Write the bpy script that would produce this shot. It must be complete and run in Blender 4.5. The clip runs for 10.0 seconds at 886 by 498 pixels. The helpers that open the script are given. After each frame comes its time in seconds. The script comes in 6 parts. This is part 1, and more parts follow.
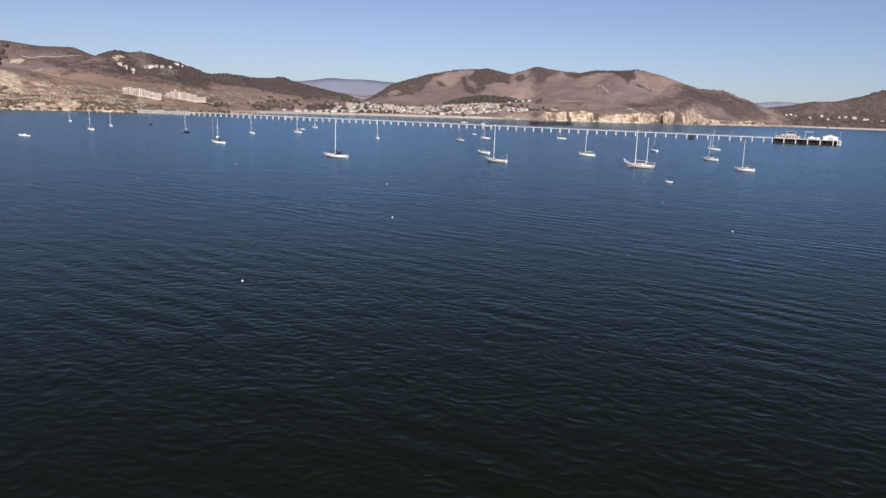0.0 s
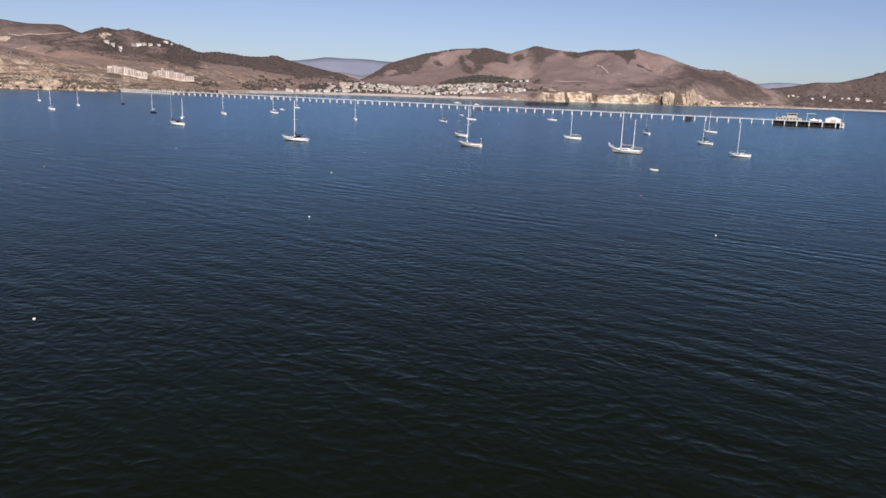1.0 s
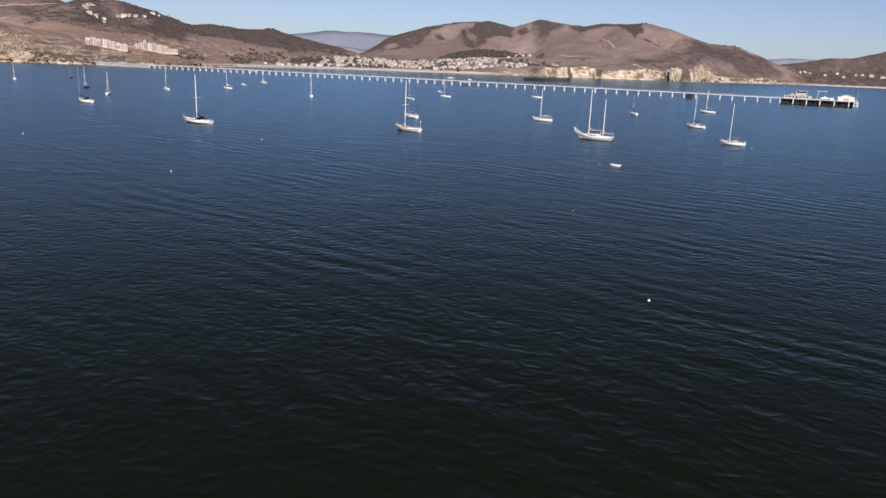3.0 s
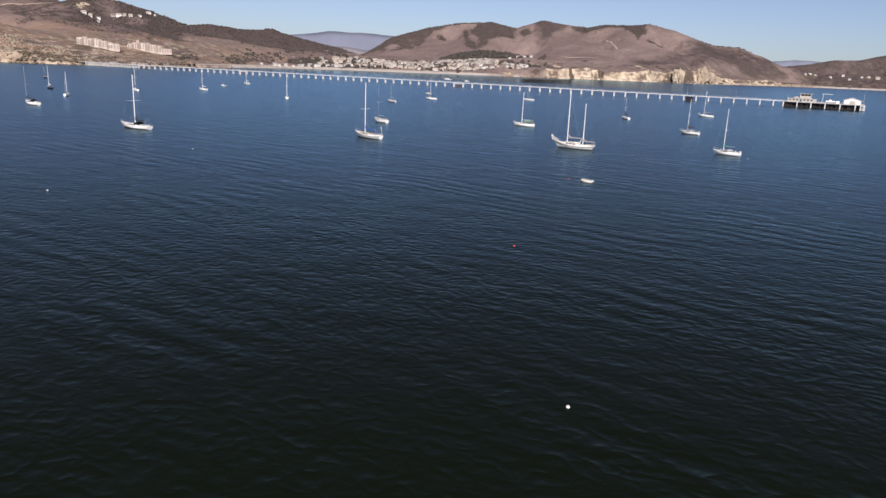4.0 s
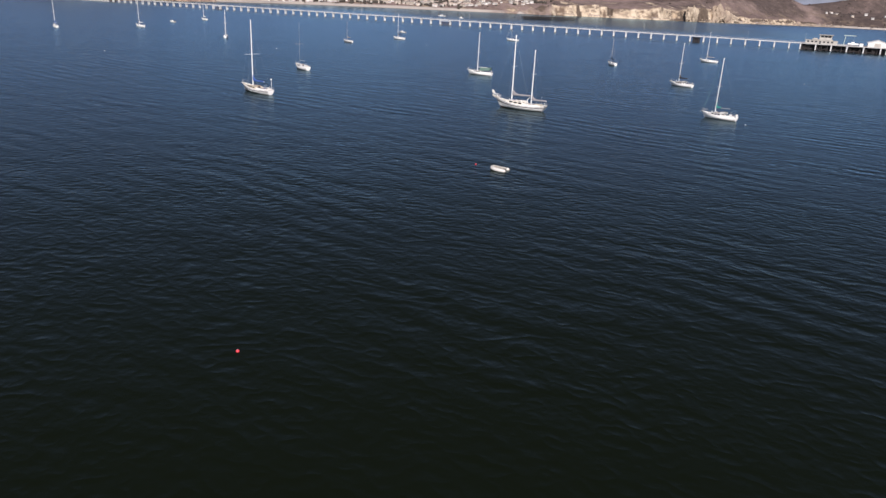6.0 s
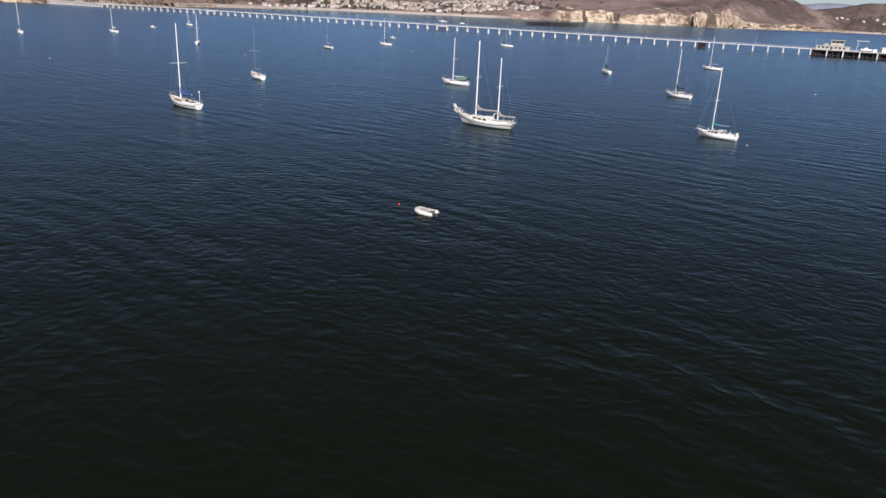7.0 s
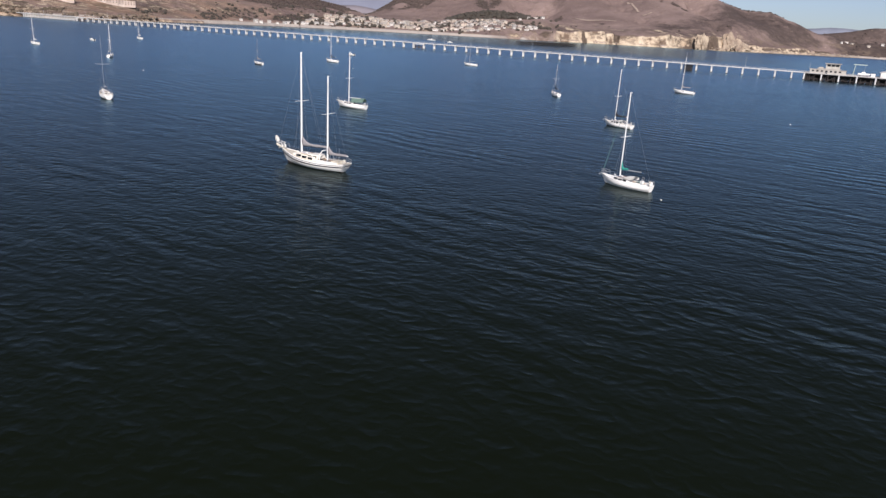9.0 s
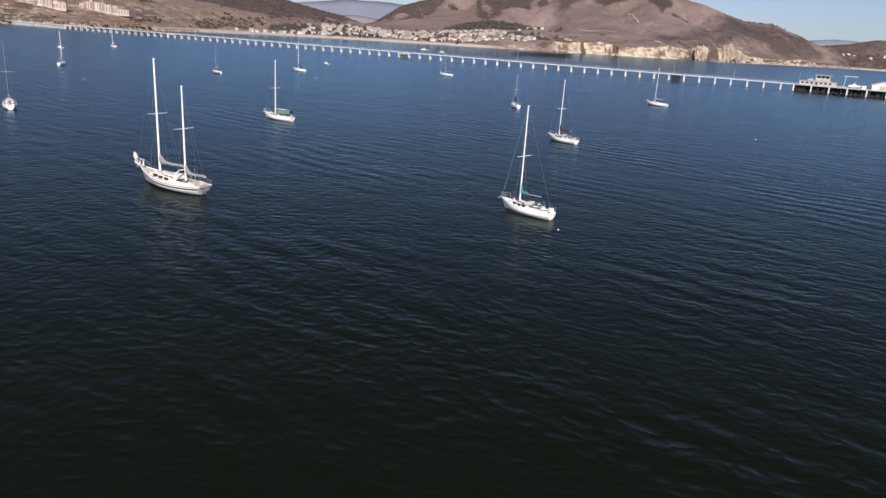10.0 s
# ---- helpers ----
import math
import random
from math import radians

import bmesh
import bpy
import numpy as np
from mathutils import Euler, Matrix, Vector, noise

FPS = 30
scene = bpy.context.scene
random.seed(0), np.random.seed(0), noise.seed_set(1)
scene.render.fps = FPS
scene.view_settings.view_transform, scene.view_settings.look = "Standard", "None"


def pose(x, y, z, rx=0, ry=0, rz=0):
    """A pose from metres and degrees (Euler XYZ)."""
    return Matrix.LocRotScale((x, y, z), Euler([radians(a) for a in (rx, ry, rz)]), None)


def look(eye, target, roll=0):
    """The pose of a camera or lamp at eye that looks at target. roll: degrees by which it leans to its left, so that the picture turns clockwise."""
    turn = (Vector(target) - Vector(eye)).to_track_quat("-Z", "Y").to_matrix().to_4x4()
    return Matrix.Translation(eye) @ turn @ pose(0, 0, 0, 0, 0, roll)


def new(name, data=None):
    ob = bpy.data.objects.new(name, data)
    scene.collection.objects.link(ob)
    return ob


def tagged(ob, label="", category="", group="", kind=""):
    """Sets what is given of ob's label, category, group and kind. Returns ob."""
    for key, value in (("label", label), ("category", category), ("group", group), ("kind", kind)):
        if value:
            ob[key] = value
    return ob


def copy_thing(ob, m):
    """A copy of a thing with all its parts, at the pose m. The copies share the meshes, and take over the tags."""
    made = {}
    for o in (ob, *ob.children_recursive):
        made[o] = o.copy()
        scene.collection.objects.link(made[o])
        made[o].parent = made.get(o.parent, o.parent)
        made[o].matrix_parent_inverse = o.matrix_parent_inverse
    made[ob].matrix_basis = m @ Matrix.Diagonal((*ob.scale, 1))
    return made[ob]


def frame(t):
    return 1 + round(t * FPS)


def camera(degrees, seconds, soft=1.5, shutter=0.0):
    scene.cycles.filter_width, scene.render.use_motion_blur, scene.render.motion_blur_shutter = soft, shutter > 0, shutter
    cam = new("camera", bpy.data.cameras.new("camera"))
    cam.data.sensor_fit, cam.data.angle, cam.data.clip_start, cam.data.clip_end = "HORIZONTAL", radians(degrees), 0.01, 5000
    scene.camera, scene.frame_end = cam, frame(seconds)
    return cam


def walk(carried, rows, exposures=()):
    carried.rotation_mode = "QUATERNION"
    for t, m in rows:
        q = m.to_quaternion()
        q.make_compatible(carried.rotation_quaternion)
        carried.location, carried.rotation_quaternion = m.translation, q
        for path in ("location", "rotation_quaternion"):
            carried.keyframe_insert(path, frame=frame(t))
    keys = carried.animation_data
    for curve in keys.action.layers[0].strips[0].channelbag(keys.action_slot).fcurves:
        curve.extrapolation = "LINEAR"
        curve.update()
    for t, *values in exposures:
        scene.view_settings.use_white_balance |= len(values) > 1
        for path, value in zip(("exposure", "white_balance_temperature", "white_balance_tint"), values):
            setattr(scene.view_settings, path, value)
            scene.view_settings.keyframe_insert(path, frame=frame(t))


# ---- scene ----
cam = camera(64.65, 10.0, soft=1.45)
PATH = [
    (0, (0.00, 0.00, 24.00), (-0.428, 49.032, 14.215), 1.96),
    (0.5, (6.64, 13.25, 24.02), (6.213, 62.274, 14.186), 2.01),
    (1, (13.25, 26.24, 24.03), (12.873, 74.991, 12.923), 2.12),
    (1.5, (20.03, 39.02, 23.94), (19.592, 87.554, 11.926), 2.21),
    (2, (26.85, 51.87, 23.97), (26.375, 100.291, 11.510), 2.26),
    (2.5, (33.43, 64.85, 24.15), (32.815, 113.187, 11.355), 2.31),
    (4, (52.67, 102.79, 24.52), (51.586, 151.138, 11.804), 2.51),
    (4.5, (58.91, 115.73, 24.82), (57.803, 163.530, 10.205), 2.58),
    (5, (64.87, 128.60, 24.80), (63.740, 175.453, 7.389), 2.71),
    (5.5, (70.63, 141.64, 24.74), (69.314, 188.576, 7.554), 2.87),
    (5.7, (73.00, 146.92, 24.72), (71.681, 193.935, 7.754), 2.92),
    (7, (87.20, 180.44, 24.13), (85.201, 227.630, 7.734), 2.84),
    (7.5, (93.10, 191.85, 23.55), (90.901, 239.131, 7.424), 2.93),
    (8, (99.67, 203.05, 23.14), (97.340, 250.419, 7.298), 3.08),
    (8.5, (107.45, 213.83, 22.86), (105.025, 261.302, 7.346), 3.33),
    (9, (115.73, 223.17, 22.70), (113.264, 270.746, 7.529), 3.53),
    (9.5, (124.33, 231.23, 22.76), (121.769, 278.893, 7.867), 3.64),
    (10, (132.69, 238.49, 22.90), (129.910, 286.250, 8.356), 3.75),
]
walk(cam, [(t, look(eye, target, roll)) for t, eye, target, roll in PATH], ((0.0, 0.0, 6200, 18), (10.0, 0.0, 6200, 18)))

# ---- sky, sun and exposure ----
SUN_AZ = math.atan2(0.12, -0.99)          # compass angle of the sun, from +y towards +x
SUN_EL = radians(33)
world = bpy.data.worlds.new("sky")
scene.world = world
world.use_nodes = True
wn = world.node_tree
bg = wn.nodes["Background"]
sky_tex = wn.nodes.new("ShaderNodeTexSky")
sky_tex.sky_type, sky_tex.sun_disc = "NISHITA", False
sky_tex.sun_elevation, sky_tex.sun_rotation = SUN_EL, SUN_AZ
sky_tex.altitude, sky_tex.air_density, sky_tex.dust_density, sky_tex.ozone_density = 20, 0.8, 0.5, 3.8
hsv = wn.nodes.new("ShaderNodeHueSaturation")
hsv.inputs["Saturation"].default_value = 0.86
hsv.inputs["Hue"].default_value = 0.508
wn.links.new(sky_tex.outputs[0], hsv.inputs["Color"])
wn.links.new(hsv.outputs[0], bg.inputs[0])
bg.inputs[1].default_value = 0.086
sun = new("sun", bpy.data.lights.new("sun", "SUN"))
sun.data.energy, sun.data.angle, sun.data.color = 5.9, radians(0.55), (1.0, 0.925, 0.81)
sdir = Vector((math.sin(SUN_AZ) * math.cos(SUN_EL), math.cos(SUN_AZ) * math.cos(SUN_EL), math.sin(SUN_EL)))
sun.matrix_world = look((0, 0, 300), Vector((0, 0, 300)) - sdir)


# ---- materials ----
def mat(name, base, rough=0.6, metal=0.0, other=None, scale=1.0, amount=1.0, bump=0.0, bump_scale=8.0, spread=0.0):
    """Surface with two-scale colour variation, a little relief and, where spread is set, a random shade for each piece."""
    m = bpy.data.materials.new(name)
    m.use_nodes = True
    nt = m.node_tree
    n, l = nt.nodes, nt.links
    p = n["Principled BSDF"]
    p.inputs["Roughness"].default_value, p.inputs["Metallic"].default_value = rough, metal
    geo = n.new("ShaderNodeNewGeometry")
    tex = n.new("ShaderNodeTexNoise")
    tex.inputs["Scale"].default_value, tex.inputs["Detail"].default_value, tex.inputs["Roughness"].default_value = scale, 6, 0.65
    l.new(geo.outputs["Position"], tex.inputs["Vector"])
    ramp = n.new("ShaderNodeMapRange")
    ramp.inputs[1].default_value, ramp.inputs[2].default_value = 0.35, 0.68
    ramp.inputs[4].default_value = amount
    l.new(tex.outputs[0], ramp.inputs[0])
    mix = n.new("ShaderNodeMix")
    mix.data_type = "RGBA"
    other = other or tuple(c * 0.8 for c in base)
    mix.inputs[6].default_value, mix.inputs[7].default_value = (*base, 1), (*other, 1)
    l.new(ramp.outputs[0], mix.inputs[0])
    colour = mix.outputs[2]
    if spread:
        info, hsv, mr = n.new("ShaderNodeObjectInfo"), n.new("ShaderNodeHueSaturation"), n.new("ShaderNodeMapRange")
        mr.inputs[3].default_value, mr.inputs[4].default_value = 1 - spread, 1 + spread
        l.new(info.outputs["Random"], mr.inputs[0])
        l.new(mr.outputs[0], hsv.inputs["Value"])
        l.new(colour, hsv.inputs["Color"])
        colour = hsv.outputs[0]
    l.new(colour, p.inputs["Base Color"])
    if bump:
        t2, b = n.new("ShaderNodeTexNoise"), n.new("ShaderNodeBump")
        t2.inputs["Scale"].default_value, t2.inputs["Detail"].default_value = bump_scale, 5
        b.inputs["Strength"].default_value, b.inputs["Distance"].default_value = 1.0, bump
        l.new(geo.outputs["Position"], t2.inputs["Vector"])
        l.new(t2.outputs[0], b.inputs["Height"])
        l.new(b.outputs[0], p.inputs["Normal"])
    return m


M_GEL = mat("white_gelcoat", (0.87, 0.86, 0.83), 0.3, other=(0.78, 0.76, 0.70), scale=1.5, amount=0.6)
M_CREAM = mat("cream_gelcoat", (0.84, 0.79, 0.69), 0.35, other=(0.72, 0.66, 0.55), scale=1.5, amount=0.7)
M_BUFF = mat("buff_deck_paint", (0.62, 0.56, 0.44), 0.6, other=(0.48, 0.43, 0.33), scale=2.5)
M_DECK = mat("deck_nonskid", (0.62, 0.57, 0.47), 0.7, other=(0.46, 0.42, 0.34), scale=2.5)
M_TEAK = mat("weathered_teak", (0.36, 0.26, 0.17), 0.7, other=(0.24, 0.17, 0.11), scale=6)
M_ANTI = mat("dark_antifouling", (0.03, 0.028, 0.03), 0.8, other=(0.05, 0.03, 0.025), scale=3)
M_STRIPE = mat("dark_stripe", (0.028, 0.027, 0.034), 0.4)
M_NAVY = mat("navy_paint", (0.02, 0.03, 0.06), 0.3)
M_BLACK = mat("black_canvas", (0.02, 0.02, 0.024), 0.85, other=(0.035, 0.035, 0.04), scale=3)
M_BLUE = mat("blue_canvas", (0.035, 0.10, 0.34), 0.85, other=(0.03, 0.075, 0.25), scale=3)
M_GREEN = mat("green_canvas", (0.24, 0.37, 0.31), 0.85, other=(0.18, 0.29, 0.24), scale=3)
M_TEAL = mat("teal_canvas", (0.02, 0.26, 0.21), 0.85, other=(0.02, 0.18, 0.15), scale=3)
M_FADED = mat("faded_teal_cloth", (0.10, 0.22, 0.21), 0.9, other=(0.07, 0.16, 0.15), scale=3)
M_GREY = mat("grey_canvas", (0.29, 0.275, 0.28), 0.9, other=(0.20, 0.19, 0.195), scale=3)
M_SAIL = mat("sail_cloth", (0.72, 0.71, 0.68), 0.8)
M_MAST = mat("white_spar", (0.82, 0.82, 0.80), 0.35, other=(0.7, 0.7, 0.68), scale=2)
M_GREYSPAR = mat("grey_spar", (0.42, 0.43, 0.44), 0.4, 0.3)
M_WIRE = mat("rigging_wire", (0.35, 0.36, 0.38), 0.4, 0.6)
M_STEEL = mat("stainless_tube", (0.42, 0.43, 0.44), 0.5, 0.6)
M_GLASS = mat("dark_window", (0.015, 0.017, 0.02), 0.08)
M_RUB = mat("inflatable_fabric", (0.64, 0.62, 0.58), 0.55, other=(0.48, 0.46, 0.42), scale=4)
M_RUBFLOOR = mat("dinghy_floor", (0.10, 0.095, 0.09), 0.7, other=(0.18, 0.16, 0.14), scale=5)
M_RED = mat("red_buoy_plastic", (0.75, 0.05, 0.07), 0.4, other=(0.6, 0.05, 0.06), scale=8)
M_BUOY = mat("white_buoy_plastic", (0.85, 0.84, 0.80), 0.4, other=(0.6, 0.58, 0.5), scale=6)
M_CONC = mat("pale_concrete", (0.47, 0.46, 0.45), 0.85, other=(0.35, 0.34, 0.33), scale=0.4, bump=0.02)
M_PILE = mat("white_pile_coating", (0.70, 0.70, 0.69), 0.7, other=(0.45, 0.44, 0.43), scale=0.7)
M_GROWTH = mat("marine_growth", (0.025, 0.025, 0.022), 0.95, other=(0.05, 0.045, 0.035), scale=2, bump=0.05)
M_TIMBER = mat("dark_timber", (0.026, 0.023, 0.024), 0.9, other=(0.05, 0.042, 0.040), scale=1.2, bump=0.02)
M_BROWN = mat("weathered_brown_timber", (0.12, 0.09, 0.075), 0.9, other=(0.07, 0.055, 0.045), scale=1.2, bump=0.02)
M_WALLW = mat("white_stucco", (0.64, 0.62, 0.58), 0.85, other=(0.52, 0.49, 0.45), scale=0.5, spread=0.25)
M_PIERWALL = mat("weathered_cream_paint", (0.50, 0.47, 0.42), 0.8, other=(0.36, 0.33, 0.29), scale=0.4)
M_WALLC = mat("tan_stucco", (0.56, 0.49, 0.41), 0.85, other=(0.46, 0.40, 0.33), scale=0.5, spread=0.2)
M_WALLG = mat("grey_siding", (0.48, 0.43, 0.37), 0.85, other=(0.38, 0.34, 0.3), scale=0.5, spread=0.25)
M_PINK = mat("pink_stucco", (0.49, 0.405, 0.35), 0.85, other=(0.40, 0.33, 0.28), scale=0.4)
M_BLUSH = mat("pale_blush_stucco", (0.57, 0.50, 0.44), 0.85, other=(0.47, 0.405, 0.36), scale=0.4)
M_TILE = mat("terracotta_roof", (0.46, 0.36, 0.30), 0.85, other=(0.36, 0.28, 0.23), scale=0.8, spread=0.15)
M_SHINGLE = mat("grey_shingle_roof", (0.34, 0.31, 0.28), 0.9, other=(0.24, 0.22, 0.20), scale=0.8, spread=0.3)
M_METALROOF = mat("pale_metal_roof", (0.46, 0.42, 0.37), 0.7, 0.0, other=(0.34, 0.31, 0.27), scale=0.6)
M_LEAF = mat("chaparral_foliage", (0.066, 0.052, 0.043), 0.95, other=(0.092, 0.070, 0.060), scale=0.03, amount=1.0, bump=0.5, bump_scale=0.6)
M_ROCK = mat("shore_rock", (0.20, 0.155, 0.11), 0.95, other=(0.08, 0.065, 0.05), scale=0.25, bump=0.2, bump_scale=1.0)
M_CLIFF = mat("pale_sandstone", (0.52, 0.43, 0.32), 0.95, other=(0.20, 0.15, 0.11), scale=0.05, amount=1.0, bump=0.8, bump_scale=0.25)
M_CRAG = mat("buff_sandstone", (0.42, 0.335, 0.245), 0.95, other=(0.17, 0.125, 0.095), scale=0.045, amount=1.0, bump=0.9, bump_scale=0.22)
M_OAK = mat("oak_foliage", (0.040, 0.036, 0.028), 0.95, other=(0.062, 0.052, 0.042), scale=0.05, bump=0.5, bump_scale=0.6)
M_LOGGIA = mat("shaded_window", (0.16, 0.12, 0.10), 0.6, other=(0.10, 0.08, 0.07), scale=0.5)
M_ROAD = mat("pale_dirt_track", (0.38, 0.30, 0.24), 0.95, other=(0.30, 0.23, 0.18), scale=0.05)


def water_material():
    m = bpy.data.materials.new("sea_water")
    m.use_nodes = True
    n, l = m.node_tree.nodes, m.node_tree.links
    n.remove(n["Principled BSDF"])
    body, gloss, fres, both = n.new("ShaderNodeBsdfDiffuse"), n.new("ShaderNodeBsdfGlossy"), n.new("ShaderNodeFresnel"), n.new("ShaderNodeMixShader")
    body.inputs["Color"].default_value = (0.0054, 0.0076, 0.0036, 1)
    # gloss colour paints the reflections: greyer seen steeply, bluer at grazing angles
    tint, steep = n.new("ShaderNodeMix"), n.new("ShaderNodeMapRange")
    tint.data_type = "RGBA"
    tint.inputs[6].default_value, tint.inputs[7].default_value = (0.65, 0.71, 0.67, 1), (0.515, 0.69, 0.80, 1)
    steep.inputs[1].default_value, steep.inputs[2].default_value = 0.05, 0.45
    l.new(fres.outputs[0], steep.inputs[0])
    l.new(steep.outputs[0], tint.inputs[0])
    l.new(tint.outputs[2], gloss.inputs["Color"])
    gloss.inputs["Roughness"].default_value = 0.23
    fres.inputs["IOR"].default_value = 1.174
    l.new(fres.outputs[0], both.inputs[0])
    l.new(body.outputs[0], both.inputs[1])
    l.new(gloss.outputs[0], both.inputs[2])
    l.new(both.outputs[0], n["Material Output"].inputs["Surface"])
    geo = n.new("ShaderNodeNewGeometry")
    # a low swell that runs in ragged trains, about 4 m from crest to crest
    sm, train, group, gain, swell = (n.new(k) for k in ("ShaderNodeMapping", "ShaderNodeTexWave", "ShaderNodeTexNoise", "ShaderNodeMapRange", "ShaderNodeMath"))
    sm.vector_type = "TEXTURE"
    sm.inputs["Rotation"].default_value = (0, 0, radians(54))
    l.new(geo.outputs["Position"], sm.inputs["Vector"])
    l.new(sm.outputs[0], train.inputs["Vector"])
    for key, value in (("Scale", 0.072), ("Distortion", 6.5), ("Detail", 2.5), ("Detail Scale", 0.7), ("Detail Roughness", 0.5)):
        train.inputs[key].default_value = value
    group.inputs["Scale"].default_value, group.inputs["Detail"].default_value = 0.035, 2
    l.new(geo.outputs["Position"], group.inputs["Vector"])
    gain.inputs[1].default_value, gain.inputs[2].default_value, gain.inputs[3].default_value, gain.inputs[4].default_value = 0.44, 0.66, 0.0, 0.08
    l.new(group.outputs[0], gain.inputs[0])
    swell.operation = "MULTIPLY"
    l.new(train.outputs["Fac"], swell.inputs[0])
    l.new(gain.outputs[0], swell.inputs[1])
    total = swell.outputs[0]
    # broad chop, wind waves with sharp crests, ripples: turn of the crests, stretch along them, scale, height in metres, detail, crested
    for turn, stretch, scale, height, detail, crested in ((-26, 0.6, 0.19, 0.17, 1.0, False), (-18, 0.75, 0.54, 0.118, 1.2, True), (20, 1.0, 1.05, 0.026, 1.0, True), (-20, 0.8, 2.2, 0.004, 1, False)):
        mp, tx, mu = n.new("ShaderNodeMapping"), n.new("ShaderNodeTexNoise"), n.new("ShaderNodeMath")
        mp.vector_type = "TEXTURE"
        mp.inputs["Rotation"].default_value = (0, 0, radians(turn))
        mp.inputs["Scale"].default_value = (1 / stretch, 1, 1)
        tx.inputs["Scale"].default_value, tx.inputs["Detail"].default_value = scale, detail
        l.new(geo.outputs["Position"], mp.inputs["Vector"])
        l.new(mp.outputs[0], tx.inputs["Vector"])
        out = tx.outputs[0]
        if crested:
            half, bent = n.new("ShaderNodeMath"), n.new("ShaderNodeMath")
            half.operation, half.inputs[1].default_value = "SUBTRACT", 0.5
            bent.operation, bent.inputs[1].default_value = "SMOOTH_MAX", 0.0
            neg = n.new("ShaderNodeMath")
            neg.operation, neg.inputs[1].default_value = "MULTIPLY", -1.0
            l.new(out, half.inputs[0])
            l.new(half.outputs[0], neg.inputs[0])
            l.new(half.outputs[0], bent.inputs[0])
            l.new(neg.outputs[0], bent.inputs[1])
            bent.inputs[2].default_value = 0.06
            flip = n.new("ShaderNodeMath")
            flip.operation, flip.inputs[1].default_value = "MULTIPLY", -2.0
            l.new(bent.outputs[0], flip.inputs[0])
            out = flip.outputs[0]
        mu.operation = "MULTIPLY"
        mu.inputs[1].default_value = height
        l.new(out, mu.inputs[0])
        ad = n.new("ShaderNodeMath")
        l.new(total, ad.inputs[0])
        l.new(mu.outputs[0], ad.inputs[1])
        total = ad.outputs[0]
    # wind patches: calmer and rougher areas
    gust, gr = n.new("ShaderNodeTexNoise"), n.new("ShaderNodeMapRange")
    gust.inputs["Scale"].default_value, gust.inputs["Detail"].default_value = 0.05, 3
    gr.inputs[1].default_value, gr.inputs[2].default_value, gr.inputs[3].default_value, gr.inputs[4].default_value = 0.3, 0.7, 0.70, 1.35
    gm = n.new("ShaderNodeMapping")
    gm.vector_type = "TEXTURE"
    gm.inputs["Rotation"].default_value = (0, 0, radians(-26))
    gm.inputs["Scale"].default_value = (2.2, 1, 1)
    l.new(geo.outputs["Position"], gm.inputs["Vector"])
    l.new(gm.outputs[0], gust.inputs["Vector"])
    l.new(gust.outputs[0], gr.inputs[0])
    b = n.new("ShaderNodeBump")
    b.inputs["Distance"].default_value = 1.0
    # sheltered water between the pier and the beach lies nearly flat
    sep, mx, shore, calm, rg = (n.new(k) for k in ("ShaderNodeSeparateXYZ", "ShaderNodeMath", "ShaderNodeMath", "ShaderNodeMapRange", "ShaderNodeMapRange"))
    l.new(geo.outputs["Position"], sep.inputs[0])
    mx.operation, mx.inputs[1].default_value = "MULTIPLY", 0.479
    shore.operation = "ADD"
    l.new(sep.outputs[0], mx.inputs[0])
    l.new(mx.outputs[0], shore.inputs[0])
    l.new(sep.outputs[1], shore.inputs[1])
    calm.inputs[1].default_value, calm.inputs[2].default_value = 1000, 1500
    calm.inputs[3].default_value = 1.0
    l.new(shore.outputs[0], calm.inputs[0])
    lee = n.new("ShaderNodeMapRange")
    lee.inputs[1].default_value, lee.inputs[2].default_value, lee.inputs[3].default_value, lee.inputs[4].default_value = 350, 750, 0.48, 0.92
    l.new(sep.outputs[0], lee.inputs[0])
    l.new(lee.outputs[0], calm.inputs[4])
    rg.inputs[3].default_value, rg.inputs[4].default_value = 0.0, 0.23
    l.new(calm.outputs[0], rg.inputs[0])
    l.new(rg.outputs[0], gloss.inputs["Roughness"])
    power = n.new("ShaderNodeMath")
    power.operation = "MULTIPLY"
    l.new(gr.outputs[0], power.inputs[0])
    l.new(calm.outputs[0], power.inputs[1])
    l.new(power.outputs[0], b.inputs["Strength"])
    l.new(total, b.inputs["Height"])
    for node in (gloss, fres):
        l.new(b.outputs[0], node.inputs["Normal"])
    return m


